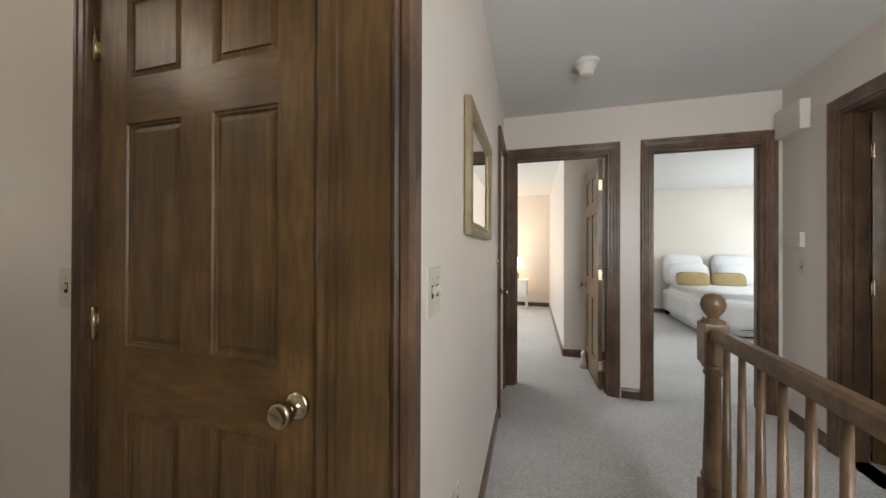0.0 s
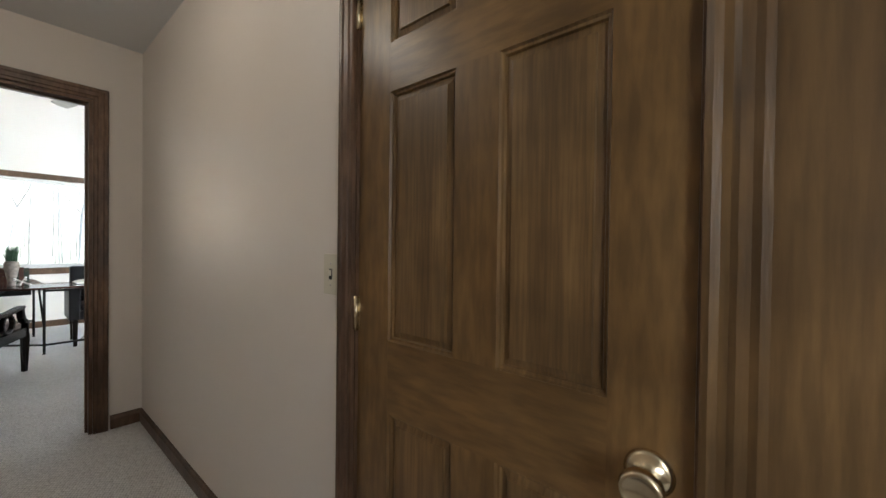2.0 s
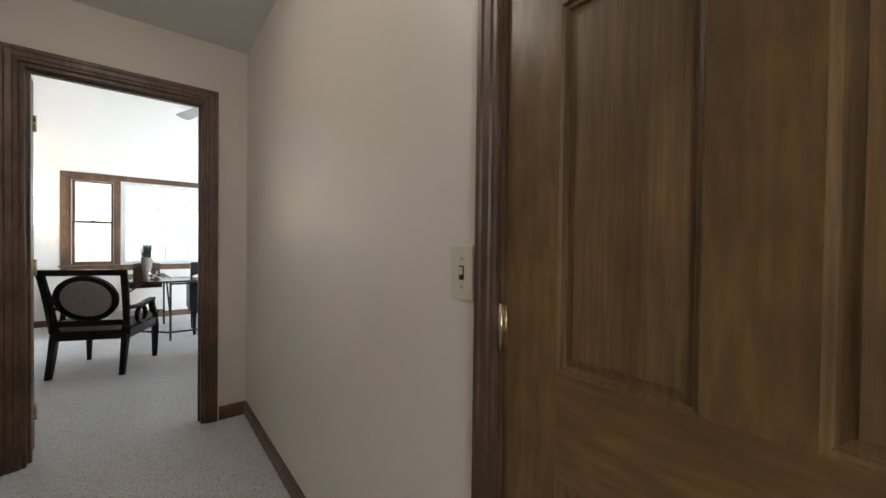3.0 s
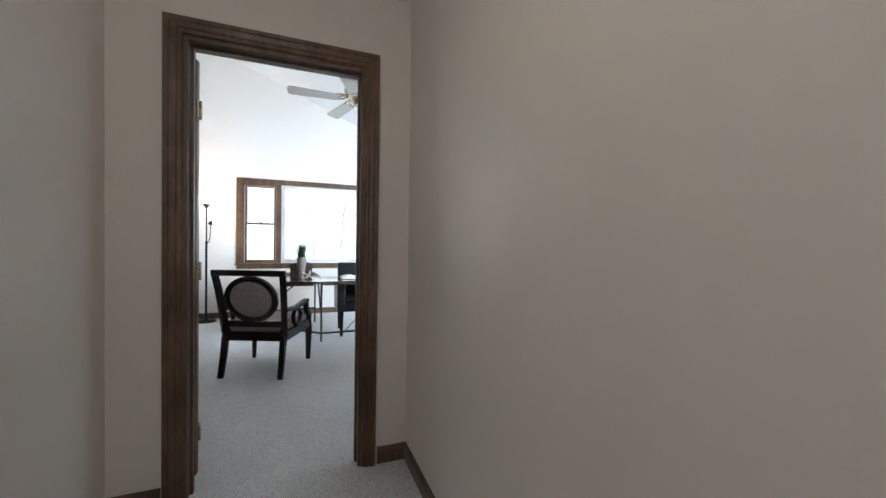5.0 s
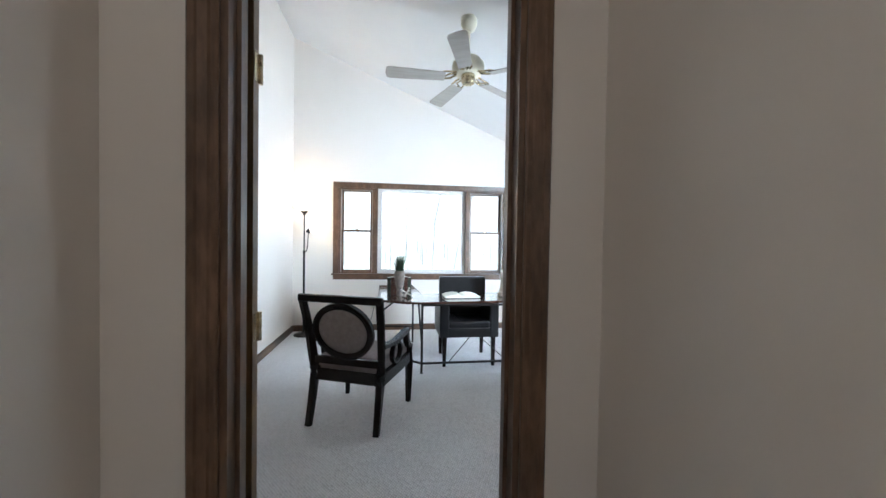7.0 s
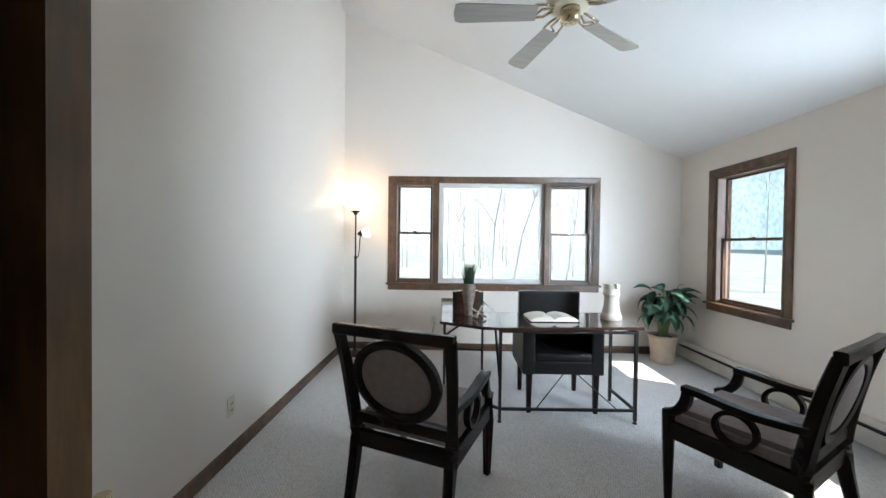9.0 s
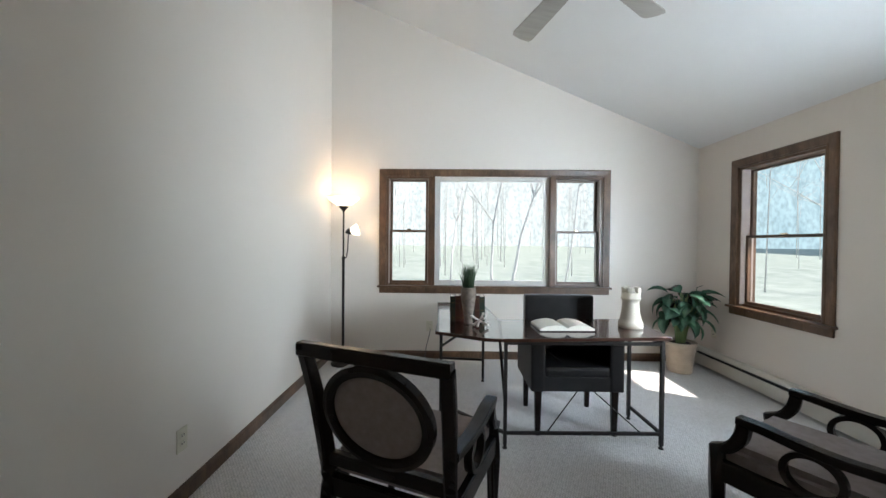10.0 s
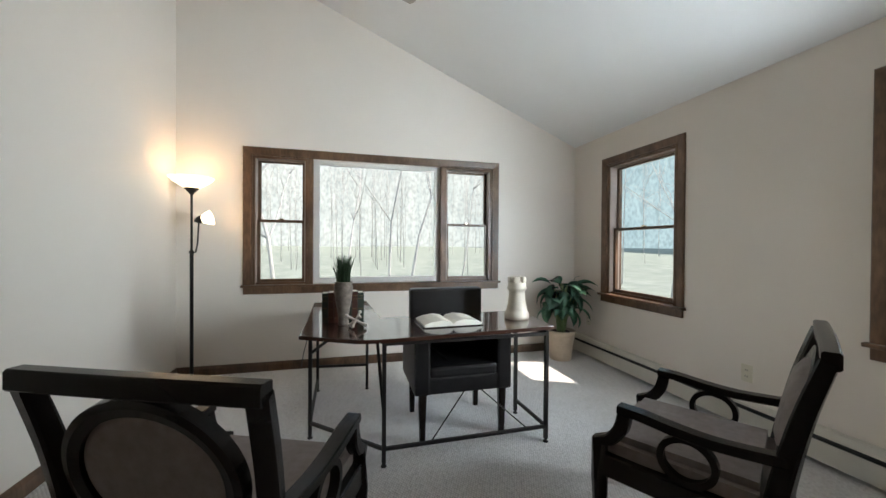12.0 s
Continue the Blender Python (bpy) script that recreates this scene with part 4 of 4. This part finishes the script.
# wall plates
switch_plate(pose(W, 1.487, 1.105, 0, 0, -90), "ivory plastic light switch on the hall wall")
switch_plate(SK @ pose(0.135, 0, 1.12), "ivory plastic double light switch on the hall wall", 0.115, 2)
switch_plate(SK @ pose(0.42, 0, 0.42), "ivory plastic electrical outlet on the hall wall", outlet=True)
switch_plate(SK @ pose(1.86, 0, 1.14), "ivory plastic light switch beside the linen closet")
switch_plate(pose(LEFT, 5.69, 0.31, 0, 0, 90), "ivory plastic electrical outlet on the office wall", outlet=True)
switch_plate(pose(-0.03, FAR, 0.36), "ivory plastic electrical outlet below the triple window", outlet=True)
switch_plate(pose(RIGHT, 6.06, 0.36, 0, 0, -90), "ivory plastic electrical outlet on the window wall", outlet=True)
switch_plate(pose(RIGHT, 7.70, 0.39, 0, 0, -90), "ivory plastic electrical outlet near the plant", outlet=True)

# ---- hall things ----
mr = thing("wall_mirror_framed", "rectangular mirror in a narrow gilt frame on the wall", "mirror", SK @ pose(0.555, -0.004, 1.275))
fr = [(0, 0), (0, 0.012), (0.012, 0.024), (0.03, 0.018), (0.045, 0.026), (0.052, 0.02), (0.052, 0)]
c = casing_bm(0.60, 0.385, fr, True)
c.transform(Matrix.Translation((0.052, 0, 0.052)))
part("frame", c, GILT, mr)
part("glass", boxes((0.05, 0.654, -0.008, -0.003, 0.05, 0.439)), MIRROR, mr)

sm = thing("smoke_detector", "round cream smoke detector on the hall ceiling", "smoke detector", pose(2.64, -0.046, HC))
part("base", lathe([(0.075, 0), (0.075, -0.016), (0.07, -0.022), (0, -0.022)], 32), WHITE, sm)
part("body", lathe([(0.058, -0.02), (0.058, -0.045), (0.045, -0.05), (0.043, -0.085), (0.036, -0.092), (0, -0.092)], 32), WHITE, sm)

bx = thing("door_chime", "cream door chime box high on the hall wall", "chime", pose(3.33, -1.471, 2.14, 0, 0, 180))
part("body", boxes((-0.15, 0.15, -0.06, 0, -0.10, 0.10), bevel=0.006), WHITE, bx)
th = thing("thermostat", "white wall thermostat with louvres", "thermostat", pose(3.31, -1.471, 1.30, 0, 0, 180))
part("body", boxes((-0.07, 0.07, -0.028, 0, -0.05, 0.05), bevel=0.005), WHITE, th)
for i in range(5):
    part("louvre", boxes((-0.05, 0.02, -0.031, -0.027, -0.032 + i * 0.015, -0.026 + i * 0.015)), VINYL, th)
switch_plate(pose(3.27, -1.471, 1.12, 0, 0, 180), "ivory plastic light switch below the thermostat")

rail = thing("stair_railing", "oak stair railing with turned newel post and balusters", "railing")
nx, ny = 1.79, -0.44
nw = part("newel", boxes((nx - 0.041, nx + 0.041, ny - 0.041, ny + 0.041, 0, 0.33), bevel=0.005), RAILW, rail)
part("newel_block", boxes((nx - 0.041, nx + 0.041, ny - 0.041, ny + 0.041, 0.79, 0.945), bevel=0.005), RAILW, nw)
part("shaft", lathe([(0.044, 0.325), (0.036, 0.345), (0.04, 0.36), (0.034, 0.38), (0.028, 0.60), (0.026, 0.74), (0.034, 0.755), (0.028, 0.768), (0.04, 0.785)], 24, nx, ny, 0), RAILW, nw)
part("finial", lathe([(0.042, 0.944), (0.042, 0.952), (0.022, 0.96), (0.018, 0.968), (0.028, 0.978), (0.038, 0.995), (0.042, 1.015), (0.038, 1.035), (0.025, 1.052), (0, 1.058)], 28, nx, ny, 0), RAILW, nw)
part("handrail", prism([(ny - 0.022, 0.884), (ny + 0.022, 0.884), (ny + 0.027, 0.905), (ny + 0.024, 0.922), (ny + 0.012, 0.932), (ny - 0.012, 0.932), (ny - 0.024, 0.922), (ny - 0.027, 0.905)], "x", -0.45, nx - 0.041), RAILW, rail)
for i in range(18):
    x = 1.67 - 0.112 * i
    part("baluster", lathe([(0.015, 0.0), (0.015, 0.14), (0.011, 0.16), (0.015, 0.18), (0.016, 0.30), (0.010, 0.875)], 12, x, ny, 0), RAILW, rail)

# unseen dome added as the body of the hall fill
hl = thing("hall_ceiling_light", "unseen dome light added to brighten the hall", "ceiling light", pose(0.05, 2.1, HC))
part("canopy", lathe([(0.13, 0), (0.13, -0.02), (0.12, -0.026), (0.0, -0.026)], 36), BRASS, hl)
dome = part("shade", lathe([(0.118, -0.026), (0.125, -0.05), (0.115, -0.085), (0.08, -0.115), (0.03, -0.13), (0.0, -0.132)], 36), SHADE, hl, "glowing dome of the added hall light")
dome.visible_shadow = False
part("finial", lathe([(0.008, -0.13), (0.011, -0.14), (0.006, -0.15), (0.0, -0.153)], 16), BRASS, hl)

# ---- bedrooms ----
ns = thing("nightstand", "small white nightstand with a drawer in the bedroom", "nightstand", pose(8.0, 0.95, 0))
part("top", boxes((-0.2, 0.2, -0.24, 0.24, 0.6, 0.62), bevel=0.003), WHITE, ns)
part("body", boxes((-0.18, 0.18, -0.21, 0.21, 0.28, 0.6), bevel=0.003), WHITE, ns)
part("drawer", boxes((-0.188, -0.18, -0.19, 0.19, 0.31, 0.43), bevel=0.002), WHITE, ns)
for x in (-0.17, 0.17):
    for y in (-0.2, 0.2):
        part("leg", boxes((x - 0.015, x + 0.015, y - 0.015, y + 0.015, 0, 0.28)), WHITE, ns)
tl = thing("table_lamp", "lit table lamp with cream shade on the nightstand", "lamp", pose(8.0, 0.95, 0.62))
part("base", lathe([(0.06, 0), (0.06, 0.015), (0.03, 0.03), (0.06, 0.09), (0.05, 0.15), (0.012, 0.19), (0.012, 0.26)], 24), GILT, tl)
part("shade", lathe([(0.14, 0.22), (0.11, 0.46), (0.107, 0.46), (0.137, 0.22)], 28), SHADE, tl)
ds = thing("doorstop_figurine", "small grey rabbit-shaped doorstop on the carpet", "doorstop", pose(4.24, -0.14, 0))
part("body", lathe([(0.05, 0), (0.055, 0.02), (0.05, 0.07), (0.03, 0.10), (0.036, 0.13), (0.03, 0.16), (0.012, 0.18), (0.0, 0.185)], 20), SILVER, ds)

bd = thing("bed", "white bed with a rumpled comforter in the bedroom", "bed", pose(0, 0, 0))
part("frame", boxes((6.25, 8.28, -3.35, -1.85, 0.12, 0.28)), DARK, bd)
for x, y in ((6.3, -1.9), (6.3, -3.3), (8.2, -1.9), (8.2, -3.3)):
    part("leg", boxes((x - 0.03, x + 0.03, y - 0.03, y + 0.03, 0, 0.12)), DARK, bd)
cm = boxes((6.15, 8.1, -3.42, -1.76, 0.03, 0.62))
bmesh.ops.bevel(cm, geom=list(cm.edges), offset=0.12, segments=5, affect="EDGES")
bmesh.ops.subdivide_edges(cm, edges=list(cm.edges), cuts=3, use_grid_fill=True)
for v in cm.verts:
    v.co += Vector((0.5, 0.5, 1)) * 0.03 * noise.noise(v.co * 3.0)
for f in cm.faces:
    f.smooth = True
part("comforter", cm, BED, bd)


def pillow(name, label, w, h, t, m, material):
    bm = bmesh.new()
    bmesh.ops.create_uvsphere(bm, u_segments=28, v_segments=14, radius=1)
    for v in bm.verts:
        sx, sy = (math.copysign(abs(c) ** 0.45, c) for c in (v.co.x, v.co.y))
        v.co = Vector((sx * w / 2, sy * h / 2, v.co.z * t / 2 * (1 - 0.25 * (sx * sy) ** 2)))
    for f in bm.faces:
        f.smooth = True
    ob = part(name, bm, material, None, "", m)
    return tagged(ob, label, "pillow", "pillows on the bed")


for y in (-2.15, -2.95):
    pillow("pillow", "large white euro pillow leaning at the bed head", 0.68, 0.62, 0.2, pose(8.18, y, 0.86, 75, 0, -90), BED)
    pillow("pillow", "white cotton pillow leaning on the bed", 0.66, 0.46, 0.2, pose(7.97, y - 0.03, 0.78, 65, 0, -90), BED)
for y in (-2.18, -2.72):
    pillow("throw_cushion", "ochre yellow oblong cushion on the bed", 0.52, 0.27, 0.14, pose(7.74, y, 0.715, 65, 0, -90), YELLOW)

# ---- outdoors ----
gd = bmesh.new()
bmesh.ops.create_grid(gd, x_segments=60, y_segments=60, size=300)
for v in gd.verts:
    far = max(0, v.co.length - 14)
    v.co.z = -3.0 + min(5.0, 0.07 * far) + 0.4 * noise.noise(v.co * 0.05)
setting("ground", gd, GROUND, "dry spring lawn rising to the woods", "ground")


# out of view; sized to cut the sun patches short on the office floor
setting("shading_eave", boxes((RIGHT + 0.302, 3.74, D0, FAR + 0.3, 2.31, 2.40), (3.74, 3.765, D0, FAR + 0.3, 2.27, 2.45)), VINYL, "unseen eave added to shade the side windows", "eave")


def bare_tree(bm, x, y, z, h, r, seed, levels=3):
    rg = random.Random(seed)

    def grow(p, d, l, rad, lv):
        pts, q = [p], p
        for i in range(4):
            d = (d + Vector((rg.uniform(-.2, .2), rg.uniform(-.2, .2), rg.uniform(-.04, .12)))).normalized()
            q = q + d * l / 4
            pts.append(q)
        tube(pts, 0, 6 if lv == levels else 4, bm, [rad * (1 - 0.17 * i) for i in range(5)])
        if lv:
            for k in range(5 if lv == levels else 4):
                i = rg.choice((1, 2, 3, 4)) if lv < levels else rg.choice((2, 3, 4))
                side = Vector((rg.uniform(-1, 1), rg.uniform(-1, 1), rg.uniform(0.1, 0.9))).normalized()
                grow(pts[i], (d * 0.5 + side).normalized(), l * rg.uniform(0.35, 0.6), rad * 0.42, lv - 1)
    grow(Vector((x, y, z)), Vector((0, 0, 1)), h, r, levels)
    return bm


rnd = random.Random(21)
for i, (x, y) in enumerate(((-2.2, 19), (2.6, 22), (3.4, 24), (0.4, 30), (7.0, 26), (-6, 27), (14, 17), (19, 12), (17, 20), (22, 9))):
    tr = thing("bare_tree", "bare leafless tree standing on the lawn", "tree", pose(x, y, -2.6 + 0.07 * max(0, math.hypot(x, y) - 14)), "bare trees outside")
    part("trunk", bare_tree(bmesh.new(), 0, 0, -0.6, rnd.uniform(8, 11), rnd.uniform(0.05, 0.12), 50 + i), BARK, tr)
wd = bmesh.new()
for i in range(230):
    a = rnd.uniform(-0.9, 1.9)
    d = rnd.uniform(33, 64)
    x, y = d * math.sin(a), d * math.cos(a)
    z = -3 + min(5, 0.07 * max(0, d - 14))
    h = rnd.uniform(12, 20)
    tube([(x, y, z - 0.5), (x + rnd.uniform(-.3, .3), y, z + h / 2), (x + rnd.uniform(-.8, .8), y, z + h)], 0, 5, wd, [rnd.uniform(0.025, 0.06), 0.025, 0.008])
    for k in range(16):
        zz = z + h * rnd.uniform(0.3, 0.95)
        tube([(x, y, zz), (x + rnd.uniform(-1.6, 1.6), y + rnd.uniform(-1.6, 1.6), zz + rnd.uniform(0.5, 2))], 0, 4, wd, [0.018, 0.006])
tagged(part("bare_woods", wd, BARK), "pale bare woods beyond the lawn", "woods", "", "stuff")
# curved sheet that glows in place of the bright daylight outside
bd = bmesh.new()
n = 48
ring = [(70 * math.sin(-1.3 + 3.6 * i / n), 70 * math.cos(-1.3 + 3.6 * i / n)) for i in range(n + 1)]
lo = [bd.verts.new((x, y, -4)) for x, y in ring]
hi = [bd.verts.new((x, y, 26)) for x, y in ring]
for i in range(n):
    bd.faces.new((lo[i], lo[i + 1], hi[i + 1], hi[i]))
setting("backdrop", bd, WOODS_GLOW, "pale glowing backdrop of bare woods", "backdrop")
